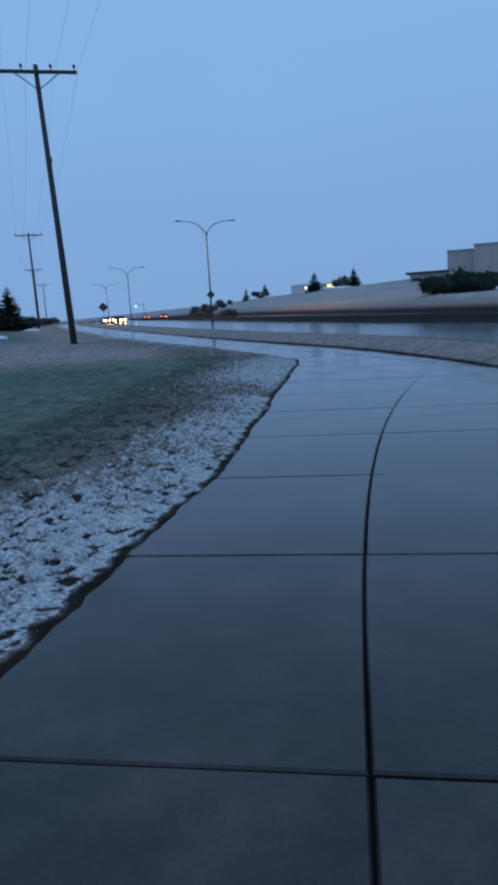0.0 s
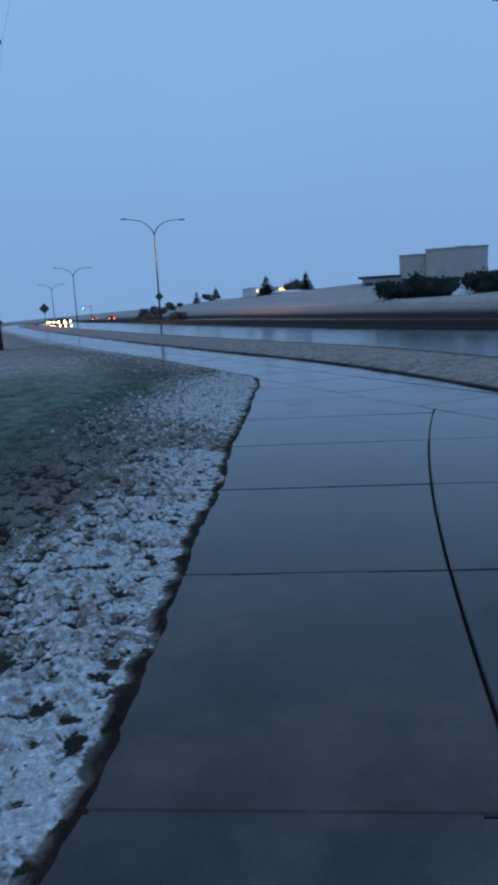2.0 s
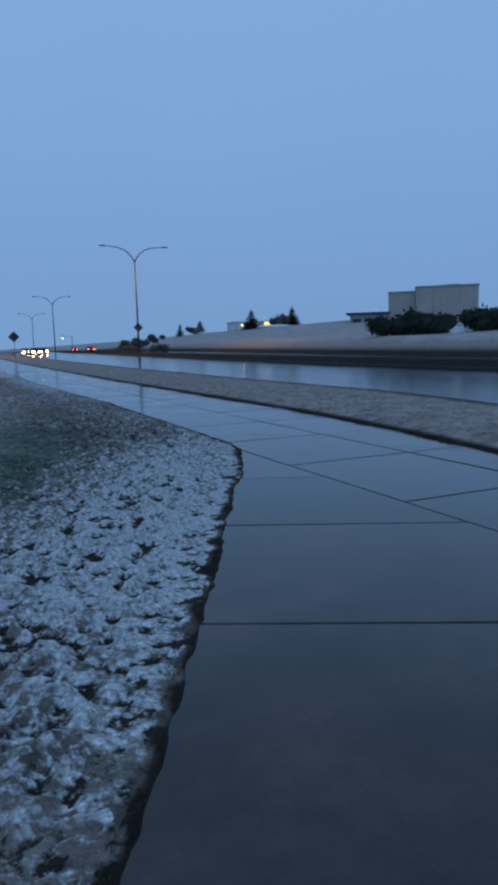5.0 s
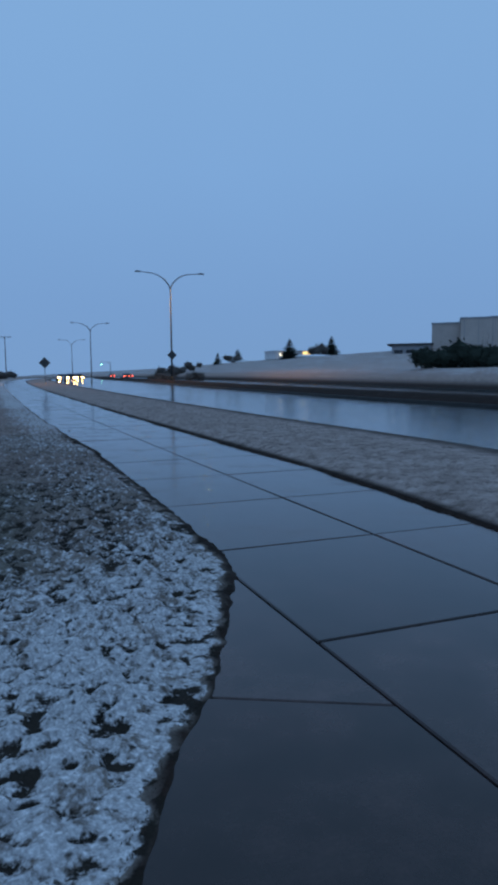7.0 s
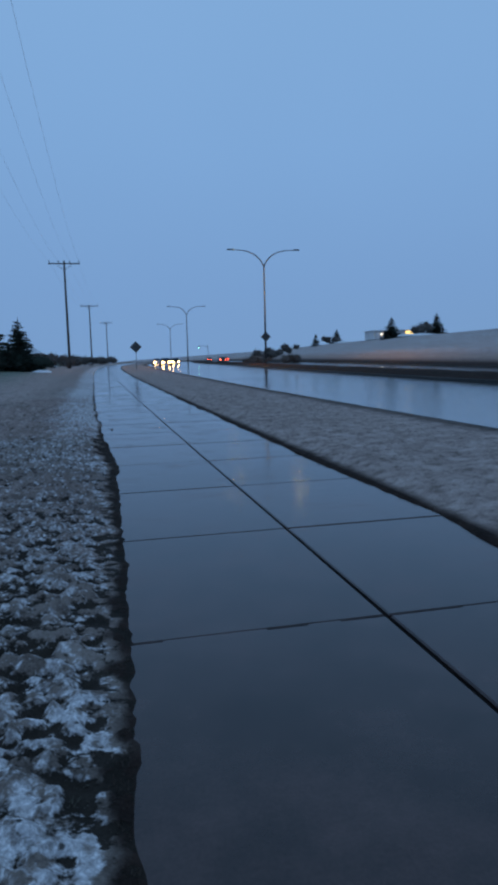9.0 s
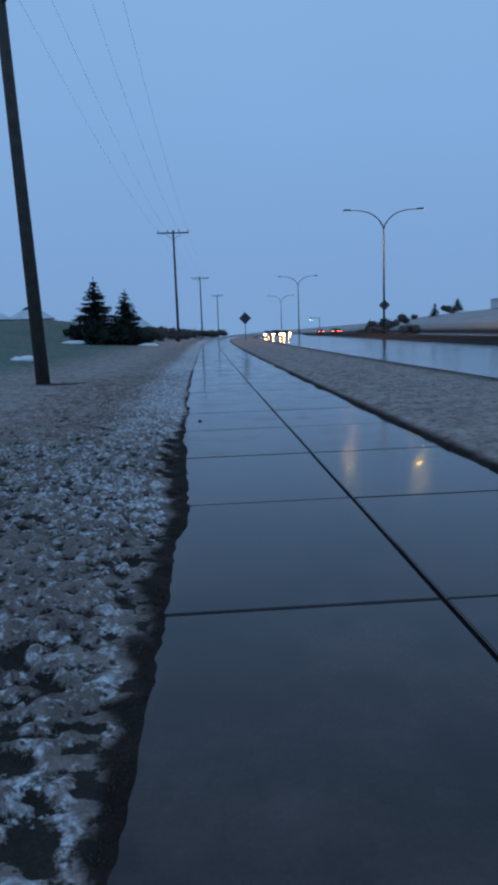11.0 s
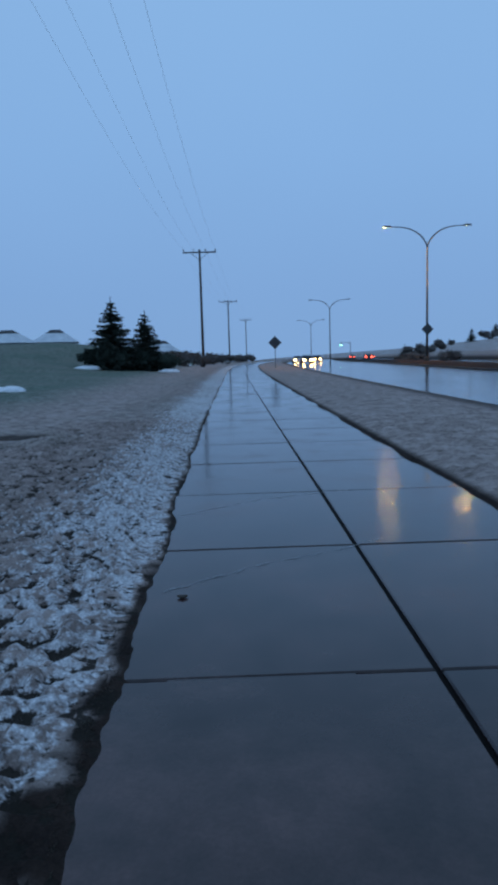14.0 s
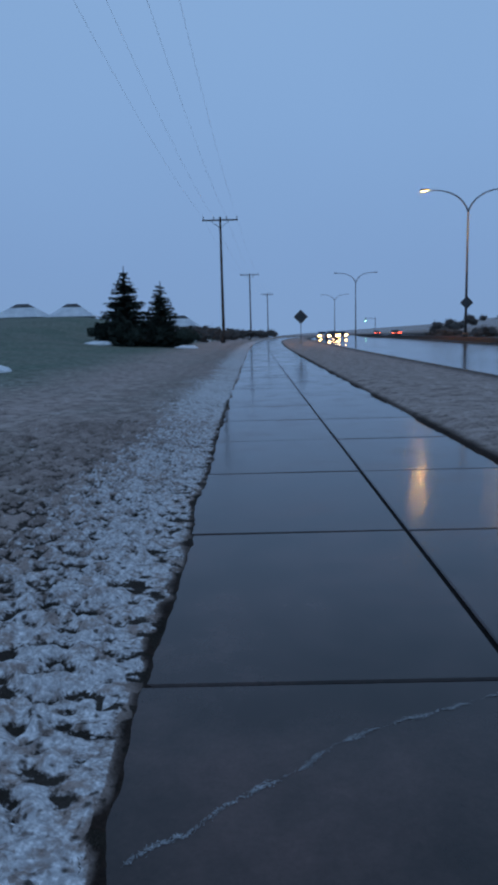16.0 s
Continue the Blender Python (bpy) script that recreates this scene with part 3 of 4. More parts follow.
def warning_sign(place, turn=0.0):
    p = thing("road_sign", place, "dark back of a diamond road sign on a post", "road sign", turn=turn)
    part("post", box((0.07, 0.05, 3.3), (0, 0.03, 1.5), 0.008), STEEL, p)
    part("sign_plate", box((1.0, 0.02, 1.0), (0, 0, 2.65), 0.006, (0, 45, 0)), DARKSTEEL, p)
    return p



def traffic_signal(place, turn=0.0):
    """A far junction's signal on a mast arm."""
    p = thing("traffic_signal", place, "distant traffic signal on a mast arm showing a green light", "traffic signal", turn=turn)
    part("post", tube([(0, 0, -0.2), (0, 0, 3), (0, 0, 6.4)], [0.13, 0.11, 0.09], 10), STEEL, p)
    part("mast_arm", tube([(0, 0, 5.9), (-1.6, 0, 6.2), (-3.4, 0, 6.3)], [0.07, 0.055, 0.04], 8), STEEL, p)
    head = part("signal_head", box((0.36, 0.24, 1.06), (-3.3, -0.16, 5.75), 0.03), DARKSTEEL, p)
    for k, mat in ((0, LAMPOFF), (1, LAMPOFF), (2, GREENLIT)):
        z = 6.09 - k * 0.34
        part("lens", tube([(-3.3, -0.28, z), (-3.3, -0.31, z)], [0.14, 0.11], 14), mat, head)
    return p


traffic_signal((40.0, 248.0, height(40.0, 248.0)))
warning_sign((3.52, 82.6, height(3.52, 82.6)))

# ---------------------------------------------------------------- trees and shrubs
rng = random.Random(4)


def spruce(place, tall, wide, lean=0.0):
    p = thing("spruce_tree", place, "dark conical spruce tree with drooping layered boughs on the lawn", "tree", "spruces", turn=rng.uniform(0, 360))
    part("trunk", tube([(0, 0, -0.2), (0, 0, tall * 0.5), (lean, 0, tall * 1.05)], [0.07 * wide / 2, 0.05 * wide / 2, 0.02], 8), BARK, p)
    bm = bmesh.new()
    z, turn = tall * 0.05, 0.0
    while z < tall * 0.985:
        k = z / tall
        arms = 13 if k < 0.6 else 9 if k < 0.85 else 5
        turn += rng.uniform(0.2, 0.6)
        for i in range(arms):
            a = turn + math.tau * (i + rng.uniform(-0.3, 0.3)) / arms
            reach = wide * 0.5 * (1 - k) ** 0.9 * rng.uniform(0.72, 1.2) + 0.14
            z0 = z + rng.uniform(-0.1, 0.1)
            steps = max(3, int(reach / 0.16))
            for j in range(steps):
                f = (j + 0.5) / steps
                c = Vector((math.cos(a) * reach * f, math.sin(a) * reach * f, z0 - reach * 0.38 * f + reach * 0.30 * f * f))
                w = reach * 0.22 * (1 - 0.7 * f) + 0.08
                for q in range(7):
                    side = rng.uniform(-1, 1)
                    d = Vector((math.cos(a + side), math.sin(a + side), rng.uniform(-0.9, 0.2))) * (w + 0.13) * rng.uniform(0.7, 1.2)
                    t = Vector((-d.y, d.x, rng.uniform(-0.1, 0.1))) * rng.uniform(0.2, 0.36)
                    bm.faces.new([bm.verts.new(v) for v in (c - t, c + d * 0.5 - t * 0.6, c + d, c + t)])
        z += (0.40 if k < 0.7 else 0.28) * rng.uniform(0.85, 1.15)
    for i in range(24):
        f = rng.uniform(0.9, 1.03)
        a = rng.uniform(0, math.tau)
        c = Vector((lean * f, 0, tall * f))
        d = Vector((math.cos(a), math.sin(a), 0.9)) * 0.14
        t = Vector((-d.y, d.x, 0)) * 0.25
        bm.faces.new([bm.verts.new(v) for v in (c - t, c + d, c + t)])
    part("crown", bm, NEEDLE, p)
    return p


def shrub(place, size, label, mat=None, density=260, name="shrub", flat=1.0, turn=0.0):
    """A rounded clump of twigs and small leaves, uneven in outline."""
    p = thing(name, place, label, "shrub", "shrubs", turn=turn)
    sx, sy, sz = size
    b = bmesh.new()
    for i in range(9):
        a = rng.uniform(0, math.tau)
        r = rng.uniform(0.2, 0.85)
        tip = (math.cos(a) * sx * 0.5 * r, math.sin(a) * sy * 0.5 * r, sz * rng.uniform(0.65, 1.0))
        add_tube(b, [(tip[0] * 0.15, tip[1] * 0.15, -0.1), (tip[0] * 0.6, tip[1] * 0.6, sz * 0.4), tip], [0.05, 0.03, 0.008], 5)
    part("branches", b, TWIG, p)
    bm = bmesh.new()
    low, many = (0.16, 13) if name == "hedge" else (0.28, 7)
    lobes = [(rng.uniform(-.40, .40) * sx, rng.uniform(-.32, .32) * sy, rng.uniform(low, low + 0.34) * sz, rng.uniform(0.34, 0.55)) for _ in range(many)]
    for lx, ly, lz, lr in lobes:
        made = bmesh.ops.create_icosphere(bm, subdivisions=2, radius=1.0)
        for v in made["verts"]:
            k = 0.78 + 0.45 * noise.noise(v.co * 2.3 + Vector((lx, ly, lz)))
            v.co = Vector((lx + v.co.x * sx * lr * 0.46 * k, ly + v.co.y * sy * lr * 0.46 * k, max(0.0, lz + v.co.z * sz * lr * 0.66 * k)))
    for i in range(density):
        lx, ly, lz, lr = rng.choice(lobes)
        v = Vector((rng.gauss(0, 1), rng.gauss(0, 1), rng.gauss(0, 1))).normalized() * rng.uniform(0.55, 1.05)
        c = Vector((lx + v.x * sx * lr * 0.5, ly + v.y * sy * lr * 0.5, max(0.05, lz + v.z * sz * lr * 0.75)))
        s = rng.uniform(0.05, 0.13) * (sx * sz) ** 0.5 * 0.55
        for q in range(2):
            d = Vector((rng.gauss(0, 1), rng.gauss(0, 1), rng.gauss(0, 1) * flat)).normalized() * s
            t = d.orthogonal().normalized() * s * rng.uniform(0.3, 0.6)
            bm.faces.new([bm.verts.new(k) for k in (c - d, c + t, c + d, c - t)])
    part("foliage", bm, mat or NEEDLE, p)
    return p


def at(x, y, dz=0.0):
    return (x, y, height(x, y) + dz)


# the clump beside the path
spruce(at(-12.4, 75.5), 6.6, 6.2)
spruce(at(-9.4, 76.0), 5.5, 5.2, 0.1)
shrub(at(-11.0, 74.6), (5.4, 2.6, 3.0), "dense dark evergreen shrub under the spruces", density=1100)
shrub(at(-7.9, 75.2), (4.2, 2.0, 1.9), "low dark evergreen shrub beside the spruces", density=700)
shrub(at(-13.6, 75.0), (3.8, 2.0, 1.9), "low dark evergreen shrub beside the spruces", density=700)
for sx, sy, w, h in ((-7.4, 104, 4.0, 2.2), (-5.2, 101, 1.6, 1.9), (-10, 118, 6, 2.6), (-4.6, 135, 5, 2.2), (-2.2, 150, 5, 2.2), (0.2, 190, 7, 2.4), (-12, 150, 8, 3.0), (-6, 200, 8, 3.0), (2.5, 215, 7, 2.6)):
    shrub(at(sx, sy), (w, w * 0.6, h), "bare wintry roadside shrub, dark twigs", TWIG, 420)

# the hedges and small trees on the far bank
for sx, sy, w, h in ((43.0, 55.9, 6.2, 3.2), (46.2, 53.4, 6.0, 3.6), (50.6, 49.3, 6.2, 3.3), (54.2, 45.9, 7.0, 3.7), (58.2, 41.6, 7.5, 3.8), (62.4, 36.6, 7.5, 3.6)):
    shrub(at(sx, sy), (w, w * 0.5, h), "dark dense hedge shrub on the snowy bank", NEEDLE, 1100, "hedge", turn=-40)
for sx, sy, tall, w in ((63.4, 140, 4.6, 4.6), (74.4, 140, 4.6, 4.2), (65.8, 200, 3.6, 3.0), (72.6, 200, 4.2, 4.2)):
    spruce(at(sx, sy), tall, w)
for sx, sy, w, h in ((71.2, 139, 5.6, 3.4), (70.0, 198, 5.5, 2.8), (35.2, 121, 4.6, 2.4), (25.5, 112, 5.2, 2.0), (38.6, 160, 6, 3.2), (43.0, 165, 5, 2.8), (48, 168, 5, 2.6), (80, 62, 9, 6), (85, 56, 9, 6.5)):
    shrub(at(sx, sy), (w, w * 0.6, h), "bare dark shrub on the far bank", TWIG, 420)


def snow_patch(place, size):
    bm = bmesh.new()
    bmesh.ops.create_icosphere(bm, subdivisions=4, radius=1.0)
    off = rng.uniform(0, 50)
    for v in bm.verts:
        q = noise.noise(Vector((v.co.x * 1.7 + off, v.co.y * 1.7, 0.3))) * 0.35 + noise.noise(Vector((v.co.x * 5 + off, v.co.y * 5, 1.3))) * 0.12
        f = 1 + q
        v.co = Vector((v.co.x * size[0] * f, v.co.y * size[1] * f, max(v.co.z, -0.25) * size[2] * (1 + q)))
    for f in bm.faces:
        f.smooth = True
    ob = put_mesh("snow_patch", bm, SNOW)
    ob.matrix_basis = pose(*place)
    return tagged(ob, "leftover patch of old snow on the turf", "snow", "snow patches")


for sx, sy, s in ((-10.3, 38.6, (0.62, 0.5, 0.22)), (-10.9, 39.3, (0.45, 0.4, 0.16)), (-13.0, 78.0, (2.2, 1.0, 0.4)), (-7.0, 74.0, (1.0, 0.7, 0.3)), (-14.5, 73.0, (1.4, 0.9, 0.3)), (48.0, 51.9, (1.3, 1.2, 1.0)), (68, 137, (4.5, 2.0, 0.45)), (73.5, 196, (3.0, 1.6, 0.4)), (-9.0, 113, (1.6, 1, 0.4))):
    snow_patch(at(sx, sy, -0.02), s)

# ---------------------------------------------------------------- buildings
def window(parent, w, h, place, turn, mat, frame_mat=GREYWALL):
    f = bmesh.new()
    for sx in (-1, 1):
        add_box(f, (0.12, 0.14, h + 0.24), (sx * (w / 2 + 0.06), 0, 0))
    for sz in (-1, 1):
        add_box(f, (w, 0.14, 0.12), (0, 0, sz * (h / 2 + 0.06)))
    ob = part("window", f, frame_mat, parent)
    ob.matrix_basis = pose(*place, 0, 0, turn)
    part("pane", box((w, 0.05, h), (0, 0.02, 0)), mat, ob)
    return ob


def big_building(place, turn):
    p = thing("commercial_building", place, "large plain tan flat-roofed building on the rise", "building", turn=turn)
    part("wall", box((12.5, 26, 8.6), (2.6, 13, 4.0), 0.05), STONEWALL, p)
    part("parapet", box((12.8, 26.4, 0.3), (2.6, 13, 8.4), 0.06), GREYWALL, p, "dark flat roof edge")
    part("wing_wall", box((5.6, 22, 7.9), (-6.5, 13.2, 3.6), 0.05), STONEWALL, p)
    part("wing_parapet", box((5.6, 22.4, 0.3), (-6.6, 13.2, 7.65), 0.06), GREYWALL, p)
    part("roof_unit", box((3.4, 3, 0.7), (4, 9, 8.9), 0.05), GREYWALL, p)
    for i in range(5):
        part("panel_joint", box((0.08, 0.06, 8.2), (-2.9 + i * 2.7, -0.02, 4.0)), GREYWALL, p)
    for i in range(3):
        window(p, 2.0, 1.5, (-1.6 + i * 4.2, -0.06, 1.6), 0, GLASS)
    part("annex_wall", box((8, 12, 3.4), (-13.4, 8, 1.6), 0.05), GREYWALL, p)
    part("annex_roof", box((9.4, 13, 0.4), (-13.6, 8, 3.5), 0.08), SHINGLE, p)
    for i in range(3):
        window(p, 1.8, 0.8, (-16.0 + i * 2.5, 1.94, 2.0), 0, GLASS)
    return p


big_building((89.0, 105, height(89, 100) - 1.5), -38)


def house(place, size, turn, lit=False, snowy=True, label="pale house with a snow-dusted gable roof"):
    w, d, h = size
    p = thing("house", place, label, "house", "houses", turn=turn)
    part("wall", box((w, d, h), (0, 0, h / 2), 0.03), SIDING, p)
    ov, top = 0.5, h + d * 0.36

    def hip(k0, k1):
        """A band of the hipped roof between two heights, closed below and above."""
        bm = bmesh.new()
        rings = []
        for k in (k0, k1):
            ax, ay, z = (w / 2 + ov) * (1 - k) + (w / 2 - d * 0.46) * k, (d / 2 + ov) * (1 - k) + 0.02, h - 0.15 + (top - h + 0.15) * k
            rings.append([bm.verts.new((sx * ax, sy * ay, z)) for sx, sy in ((-1, -1), (1, -1), (1, 1), (-1, 1))])
        for i in range(4):
            bm.faces.new((rings[0][i], rings[0][(i + 1) % 4], rings[1][(i + 1) % 4], rings[1][i]))
        bm.faces.new(rings[0][::-1])
        bm.faces.new(rings[1])
        return bm

    roof = part("roof", hip(0.0, 0.72), ROOFSNOW if snowy else SHINGLE, p)
    part("ridge_shingles", hip(0.72, 1.0), SHINGLE, roof, "bare dark shingles along the ridge")
    for i in range(3):
        window(p, 1.3, 1.2, ((i - 1) * w * 0.3, -d / 2 - 0.05, h * 0.55), 0, WINDOWLIT if lit and i != 1 else GLASS)
    return p


for hx, hy, sz, tn, zz in ((-62.5, 168, (11.5, 9, 3.3), 12, 0), (-52.5, 168, (10, 8, 3.0), -6, 1.0), (-42.5, 172, (9.5, 8, 3.0), 8, 1.0), (-82, 160, (14, 10, 3.6), 20, 0), (-102, 150, (15, 10, 3.6), 25, 0), (-21, 195, (11, 8, 3.0), 5, -1.4), (-33, 190, (10, 8, 3.0), -10, -1.0)):
    house((hx, hy, height(hx, hy) + 0.9 + zz), sz, tn)


def low_house(place):
    """A long low bungalow with one wide lit window and a porch light."""
    p = thing("house", place, "low white bungalow on the bank with a wide lit yellow window", "house", "houses")
    part("wall", box((11.0, 6.0, 2.1), (0, 3.0, 1.05), 0.03), WHITEWALL, p)
    bm = bmesh.new()
    vs = [bm.verts.new(v) for v in ((-6, -0.5, 2.06), (6, -0.5, 2.06), (6, 6.5, 2.06), (-6, 6.5, 2.06), (-4.0, 3, 2.4), (4.0, 3, 2.4))]
    for q in ((0, 1, 5, 4), (2, 3, 4, 5), (1, 2, 5), (3, 0, 4), (3, 2, 1, 0)):
        bm.faces.new([vs[i] for i in q])
    part("roof", bm, ROOFSNOW, p)
    window(p, 2.3, 0.85, (3.5, -0.06, 1.5), 0, WINDOWLIT)
    window(p, 1.0, 0.9, (-0.6, -0.06, 1.45), 0, GLASS)
    part("door", box((0.95, 0.06, 2.0), (-2.6, -0.03, 1.0), 0.01), SHINGLE, p)
    part("porch_light", box((0.42, 0.2, 0.42), (-3.7, -0.1, 1.25), 0.06), PORCH, p, "round white porch light")
    return p


low_house((69.2, 150, height(69.2, 150) - 0.35))

# ---------------------------------------------------------------- cars in the distance
def car(place, turn, paint, label, lights):
    """A small saloon; its nose points along -y before turning."""
    p = thing("car", place, label, "car", "distant cars", turn=turn)
    prof = [(-2.2, 0.35), (-2.2, 0.72), (-1.2, 0.92), (-0.55, 1.42), (0.95, 1.45), (1.75, 1.0), (2.2, 0.95), (2.25, 0.35)]
    bm = bmesh.new()
    l = [bm.verts.new((-0.88 if z < 1.2 else -0.68, y, z)) for y, z in prof]
    r = [bm.verts.new((0.88 if z < 1.2 else 0.68, y, z)) for y, z in prof]
    n = len(prof)
    for i in range(n):
        bm.faces.new((l[i], l[(i + 1) % n], r[(i + 1) % n], r[i]))
    bm.faces.new(l[::-1])
    bm.faces.new(r)
    bmesh.ops.bevel(bm, geom=bm.edges[:], offset=0.05, segments=2, affect="EDGES")
    part("body", bm, paint, p)
    part("windscreen", box((1.3, 0.03, 0.62), (0, -0.93, 1.17), 0.01, (-52, 0, 0)), GLASS, p)
    part("rear_window", box((1.25, 0.03, 0.6), (0, 1.4, 1.24), 0.01, (60, 0, 0)), GLASS, p)
    for sx in (-0.8, 0.8):
        for sy in (-1.35, 1.4):
            w = bmesh.new()
            add_tube(w, [(sx - 0.1, sy, 0.33), (sx + 0.1, sy, 0.33)], 0.33, 16)
            tyre = part("wheel", w, RUBBER, p)
            w = bmesh.new()
            add_tube(w, [(sx - 0.115, sy, 0.33), (sx + 0.115, sy, 0.33)], 0.19, 12)
            part("rim", w, STEEL, tyre)
    for sx in (-0.62, 0.62):
        part("headlight", box((0.42, 0.1, 0.24), (sx, -2.19, 0.62), 0.04), HEADLIGHT if lights == "head" else LAMPOFF, p)
        part("taillight", box((0.34, 0.08, 0.16), (sx, 2.22, 0.78), 0.02), TAILLIGHT, p)
    return p


def on_road(u, y):
    return (u + float(bend(y)), y, float(rise(y)) - 0.12)


for u, y, paint in ((9.6, 128, CARPAINT), (8.4, 142, CARWHITE), (12.4, 150, CARPAINT), (9.0, 178, CARPAINT), (12.0, 196, CARWHITE)):
    car(on_road(u, y), 0, paint, "oncoming car with bright warm headlights on the wet road", "head")
for u, y in ((24.5, 165), (27.5, 190), (24.2, 225)):
    car(on_road(u, y), 180, CARPAINT, "dark car on the far carriageway with red tail lights", "tail")

# ---------------------------------------------------------------- paving
PAVE = tagged(new("pavement"), "wide wet concrete footpath in jointed slabs", "pavement", kind="structure")
APPROACH = tagged(new("pavement"), "wet concrete approach path curving into the main footpath", "pavement", kind="structure")


def clip_half(poly, nx, ny, c):
    """Keep the part of a polygon where nx*x + ny*y <= c."""
    out = []
    for i, a in enumerate(poly):
        b = poly[(i + 1) % len(poly)]
        da, db = nx * a[0] + ny * a[1] - c, nx * b[0] + ny * b[1] - c
        if da <= 0:
            out.append(a)
        if da * db < 0:
            k = da / (da - db)
            out.append((a[0] + (b[0] - a[0]) * k, a[1] + (b[1] - a[1]) * k))
    return out


def shrink(poly, d):
    """Pull each corner in from its two sides by d (anticlockwise polygon)."""
    n, out = len(poly), []
    for i in range(n):
        p0, p1, p2 = Vector(poly[i - 1]), Vector(poly[i]), Vector(poly[(i + 1) % n])
        e1, e2 = (p1 - p0).normalized(), (p2 - p1).normalized()
        n1, n2 = Vector((-e1.y, e1.x)), Vector((-e2.y, e2.x))
        b = n1 + n2
        k = b.length_squared
        out.append(p1 + b * (2 * d / k if k > 0.3 else d))
    return out


def slab_mesh(poly, gap=0.012, tilt=(0, 0), lift=0.0):
    """A slab with a worn rounded arris, its joint gap taken off all round."""
    area = sum(poly[i - 1][0] * poly[i][1] - poly[i][0] * poly[i - 1][1] for i in range(len(poly)))
    if area < 0:
        poly = poly[::-1]
    out, inn = shrink(poly, gap), shrink(poly, gap + 0.009)
    c = sum((Vector(v) for v in poly), Vector((0, 0))) / len(poly)
    bm = bmesh.new()

    def v3(p, dz):
        return bm.verts.new((p[0], p[1], float(rise(p[1])) + dz + lift + tilt[0] * (p[0] - c.x) + tilt[1] * (p[1] - c.y)))

    low, mid, top = [v3(p, -0.1) for p in out], [v3(p, -0.010) for p in out], [v3(p, 0.0) for p in inn]
    n = len(poly)
    for i in range(n):
        j = (i + 1) % n
        bm.faces.new((low[i], low[j], mid[j], mid[i]))
        bm.faces.new((mid[i], mid[j], top[j], top[i]))
    bm.faces.new(top)
    return bm


def lay(poly, parent, gap=0.009, mat=None):
    if len(poly) < 3:
        return
    gap = gap * rng.uniform(0.75, 1.25)
    t = (rng.uniform(-0.0015, 0.0015), rng.uniform(-0.0015, 0.0015))
    part("slab", slab_mesh(poly, gap, t, rng.uniform(-0.002, 0.002)), mat or CONCRETE, parent)


# the main path, two slabs wide
for i in range(-6, 38):
    ya, yb = i * STEP, (i + 1) * STEP
    x0 = -1.74 if i < 0 else PATH_L - 0.35
    for xa, xb in ((x0, -0.006), (0.006, PATH_R + 0.4)):
        lay([(xa, ya), (xb, ya), (xb, yb), (xa, yb)], PAVE)
far = bmesh.new()
for i in range(38, 130):
    ya, yb = i * STEP + 0.012, (i + 1) * STEP - 0.012
    for xa, xb in ((PATH_L - 0.25, -0.012), (0.012, PATH_R + 0.4)):
        q = [(xa + float(bend(ya)), ya), (xb + float(bend(ya)), ya), (xb + float(bend(yb)), yb), (xa + float(bend(yb)), yb)]
        far.faces.new([far.verts.new((x, y, float(rise(y)))) for x, y in q])
tagged(part("far_slabs", far, CONCRETE, PAVE), kind="stuff")
bed = bmesh.new()
for i in range(-7, 130):
    ya, yb = i * STEP, (i + 1) * STEP
    bed.faces.new([bed.verts.new((x + float(bend(y)) * (y > 60), y, float(rise(y)) - 0.022)) for x, y in ((-1.85, ya), (PATH_R + 0.4, ya), (PATH_R + 0.4, yb), (-1.85, yb))])
part("joint_bed", bed, JOINT, PAVE, "dark filled joints between slabs")

# the approach, with a joint that swings away to the east
def curve_offset(s):
    """How far the swinging joint lies from the approach's west edge."""
    return 1.53 + 0.0105 * max(0.0, s) ** 2


def app(s, o):
    p = APP_A + APP_DIR * s + APP_RIGHT * o
    return (p.x, p.y)


J_STEP, J_FIRST = 1.93, 1.42
for i in range(-5, 11):
    sa, sb = J_FIRST + (i - 1) * J_STEP, J_FIRST + i * J_STEP
    cur = [app(sa + (sb - sa) * k / 6, curve_offset(sa + (sb - sa) * k / 6)) for k in range(7)]
    left = [app(sa, -0.5)] + cur + [app(sb, -0.5)]
    right = cur[::-1] + [app(sa, 14), app(sb, 14)]
    for poly in (left, right):
        poly = clip_half(poly, 1, 0, -1.741)
        if len(poly) >= 3:
            lay(poly, APPROACH, 0.006, PALER if i < 2 else CONCRETE)
bed = bmesh.new()
bed.faces.new([bed.verts.new((x, y, -0.022)) for x, y in clip_half([app(-14, -0.2), app(-14, 14), app(20, 14), app(20, -0.2)], 1, 0, -1.74)])
part("joint_bed", bed, JOINT, APPROACH, "dark filled joints between slabs")

# joints silted up level with the slabs
for s0, oa, ob in ((J_FIRST + J_STEP, 0.1, 1.51), (J_FIRST + J_STEP, 1.75, 6.0), (J_FIRST + 2 * J_STEP, 0.12, 0.55), (J_FIRST + 2 * J_STEP, 0.85, 1.35)):
    b = bmesh.new()
    b.faces.new([b.verts.new((*app(sv, ov), -0.0035)) for sv, ov in ((s0 - 0.014, oa), (s0 - 0.014, ob), (s0 + 0.014, ob), (s0 + 0.014, oa))])
    part("joint_silt", b, CONCRETE, APPROACH)
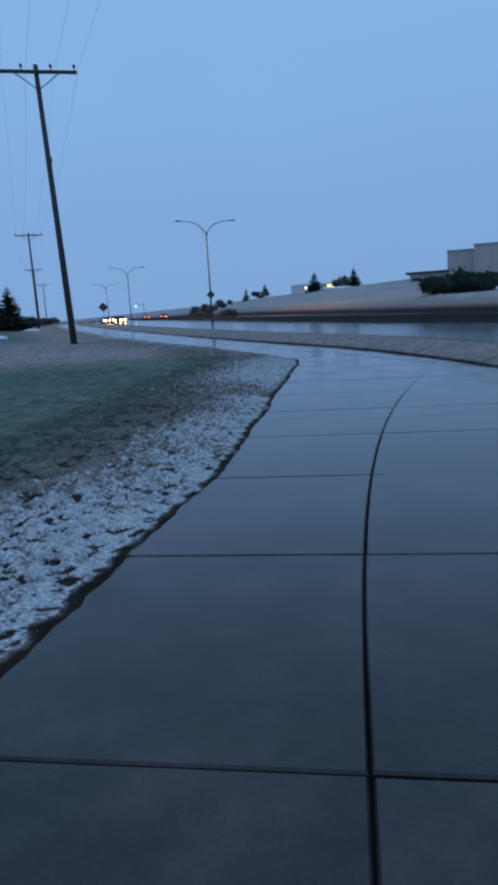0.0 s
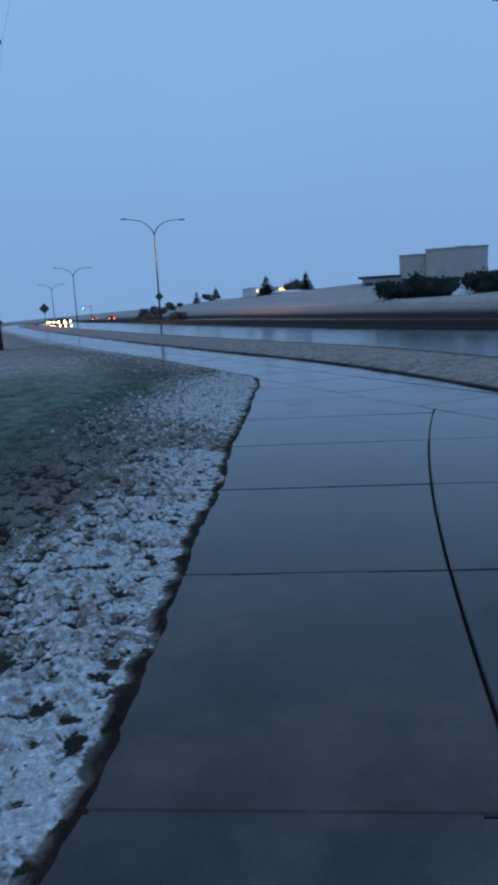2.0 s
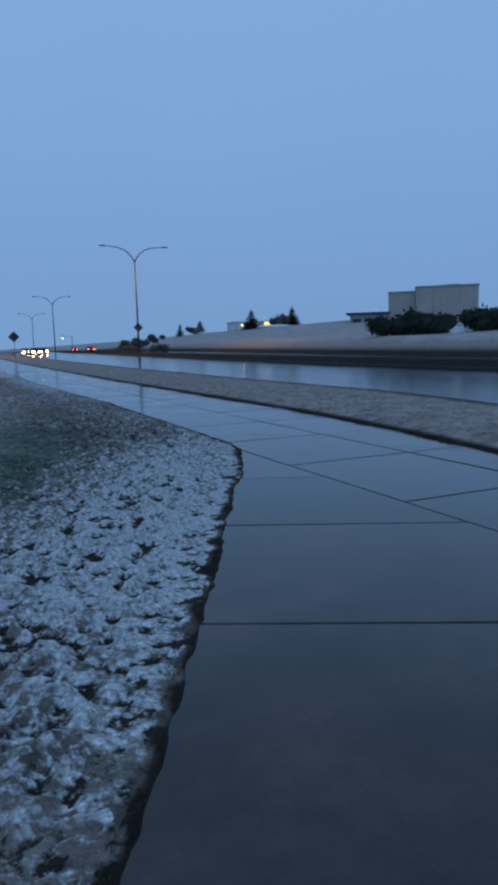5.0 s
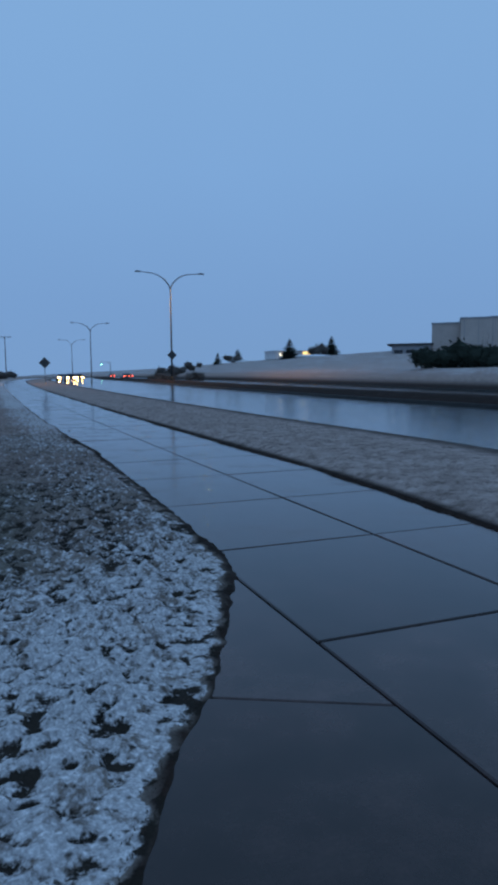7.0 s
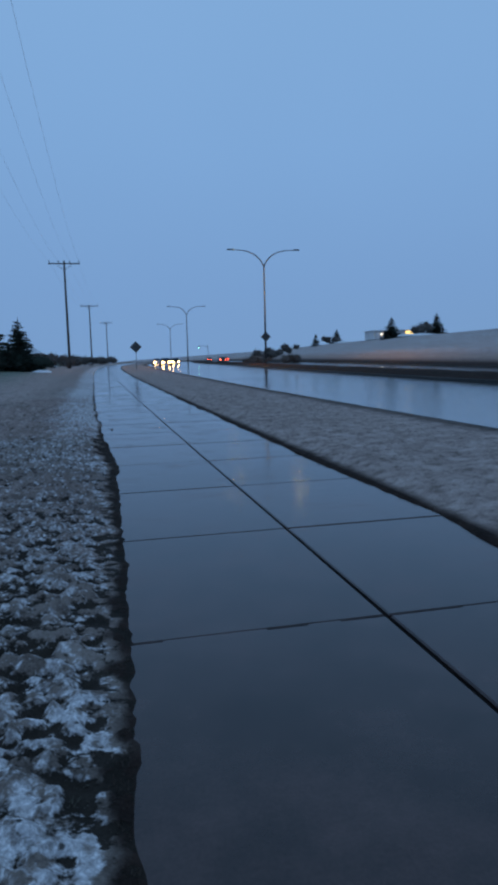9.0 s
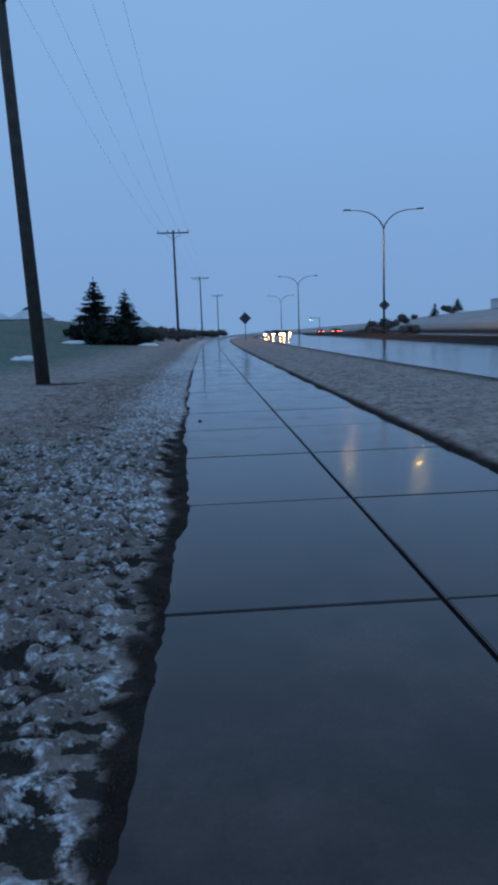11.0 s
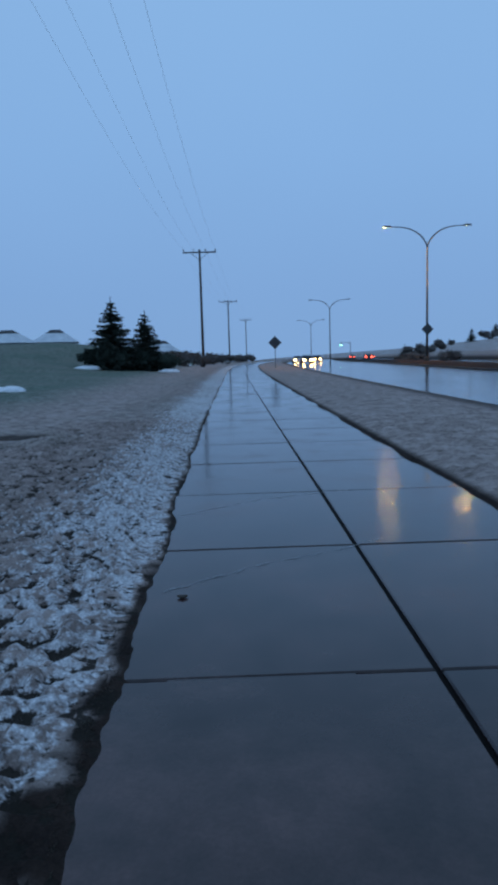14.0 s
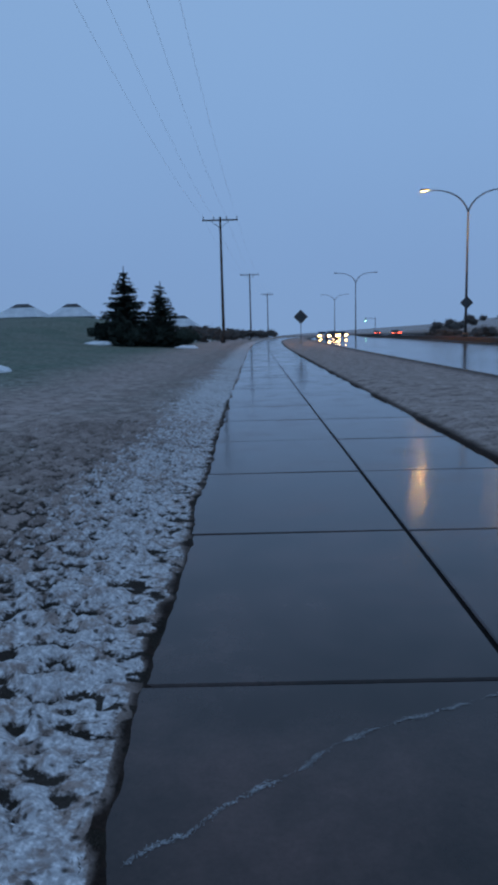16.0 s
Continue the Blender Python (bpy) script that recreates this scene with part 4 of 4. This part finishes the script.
for row, xa, xb in ((1, -1.35, -0.75), (1, -0.5, -0.3), (1, 0.5, 1.4), (3, 0.3, 1.5), (6, -1.3, -0.4)):
    b = bmesh.new()
    b.faces.new([b.verts.new((x, y, float(rise(y)) - 0.0035)) for x, y in ((xa, row * STEP - 0.016), (xb, row * STEP - 0.016), (xb, row * STEP + 0.016), (xa, row * STEP + 0.016))])
    part("joint_silt", b, CONCRETE, PAVE)


def crack(points, name, label):
    """A crack lined with frost: flat pale flecks strewn along a wavering line."""
    bm = bmesh.new()
    r = random.Random(9)
    total = len(points) - 1
    for i in range(5000):
        k = r.uniform(0, total)
        j = min(int(k), total - 1)
        (xa, ya), (xb, yb) = points[j], points[j + 1]
        f = k - j
        x, y = xa + (xb - xa) * f, ya + (yb - ya) * f + 0.03 * noise.noise(Vector((k * 3.1, 0.4, 0))) + 0.02 * noise.noise(Vector((k * 13, 2.7, 0)))
        thick = min(1.0, max(0.06, 0.45 + 1.5 * noise.noise(Vector((k * 4.3, 7.1, 0)))))
        if r.random() > thick:
            continue
        x, y = x + r.gauss(0, 0.006), y + r.gauss(0, 0.0012 + 0.007 * thick * thick)
        z, w, a0 = float(rise(y)) + 0.0032 + r.uniform(0, 0.0006), r.uniform(0.0009, 0.0024), r.uniform(0, math.tau)
        bm.faces.new([bm.verts.new((x + math.cos(a0 + q * math.tau / 5) * w * r.uniform(0.7, 1.4), y + math.sin(a0 + q * math.tau / 5) * w, z)) for q in range(5)])
    return tagged(put_mesh(name, bm, SALT), label, "crack", "frosted cracks")


crack([(-1.51, 16.60), (-1.13, 16.92), (-0.75, 17.20), (-0.2, 17.46), (0.3, 17.58)], "frost_crack", "pale frost-lined crack across the wet path")
crack([(-1.44, 14.43), (-1.1, 14.71), (-0.77, 14.94), (-0.2, 15.25), (0.25, 15.55)], "frost_crack", "pale frost-lined crack across the wet path")

bm = bmesh.new()
bmesh.ops.create_icosphere(bm, subdivisions=2, radius=0.032)
for v in bm.verts:
    v.co = Vector((v.co.x * (1 + 0.3 * math.sin(v.co.y * 90)), v.co.y * 0.7, v.co.z * 0.35 + 0.008 + 3 * v.co.x * v.co.x))
lf = put_mesh("dead_leaf", bm, LEAF)
lf.matrix_basis = pose(-1.31, 14.31, float(rise(14.3)) + 0.003)
tagged(lf, "small dark curled dead leaf on wet concrete", "leaf")


# ---------------------------------------------------------------- grass blades near the path
def grass(name, count, seed, label, mat, band=5.0, power=1.4, start=-0.03, long=1.0):
    r = np.random.RandomState(seed)
    tufts = count // 12
    y = r.uniform(-18, 30, tufts * 3)
    d = r.uniform(0, 1, tufts * 3) ** power * band + start
    edge = np.interp(y, EDGE_Y, EDGE_X) - d / np.where(y < APP_B.y, 0.887, 1.0)
    east = r.uniform(0, 1, tufts * 3) < 0.25
    x = np.where(east, PATH_R + bend(y) + d, edge)
    x = np.repeat(x, 12) + r.normal(0, 0.022, tufts * 36)
    y = np.repeat(y, 12) + r.normal(0, 0.022, tufts * 36)
    z, dw, u, rag = terrain(x, y)
    ok = ((z - rise(y)) > 0.005) & ((u < ROAD_A - 0.15))
    pick = np.nonzero(ok)[0][:count]
    x, y, z = x[pick], y[pick], z[pick]
    n = len(x)
    a, ln, hh = r.uniform(0, 2 * np.pi, n), r.uniform(0.012, 0.04, n) * long, r.uniform(0.012, 0.045, n) * long
    w = r.uniform(0.002, 0.0045, n)
    ca, sa = np.cos(a), np.sin(a)
    p0 = np.stack([x - sa * w, y + ca * w, z], -1)
    p1 = np.stack([x + sa * w, y - ca * w, z], -1)
    p2 = np.stack([x + ca * ln, y + sa * ln, z + hh], -1)
    v = np.stack([p0, p1, p2], 1).reshape(-1, 3)
    me = bpy.data.meshes.new(name)
    me.vertices.add(len(v))
    me.vertices.foreach_set("co", v.ravel())
    me.loops.add(len(v))
    me.loops.foreach_set("vertex_index", np.arange(len(v), dtype=np.int32))
    me.polygons.add(n)
    me.polygons.foreach_set("loop_start", np.arange(0, len(v), 3, dtype=np.int32))
    me.update(calc_edges=True)
    me.materials.append(mat)
    tagged(new(name, me), label, "grass", kind="stuff")


grass("grass", 9000, 3, "short matted dead winter grass blades", BLADE, long=0.7)
grass("grass", 20000, 8, "dark muddy grass fringe along the path edge", FRINGE, 0.13, 1.0, -0.05, 0.5)
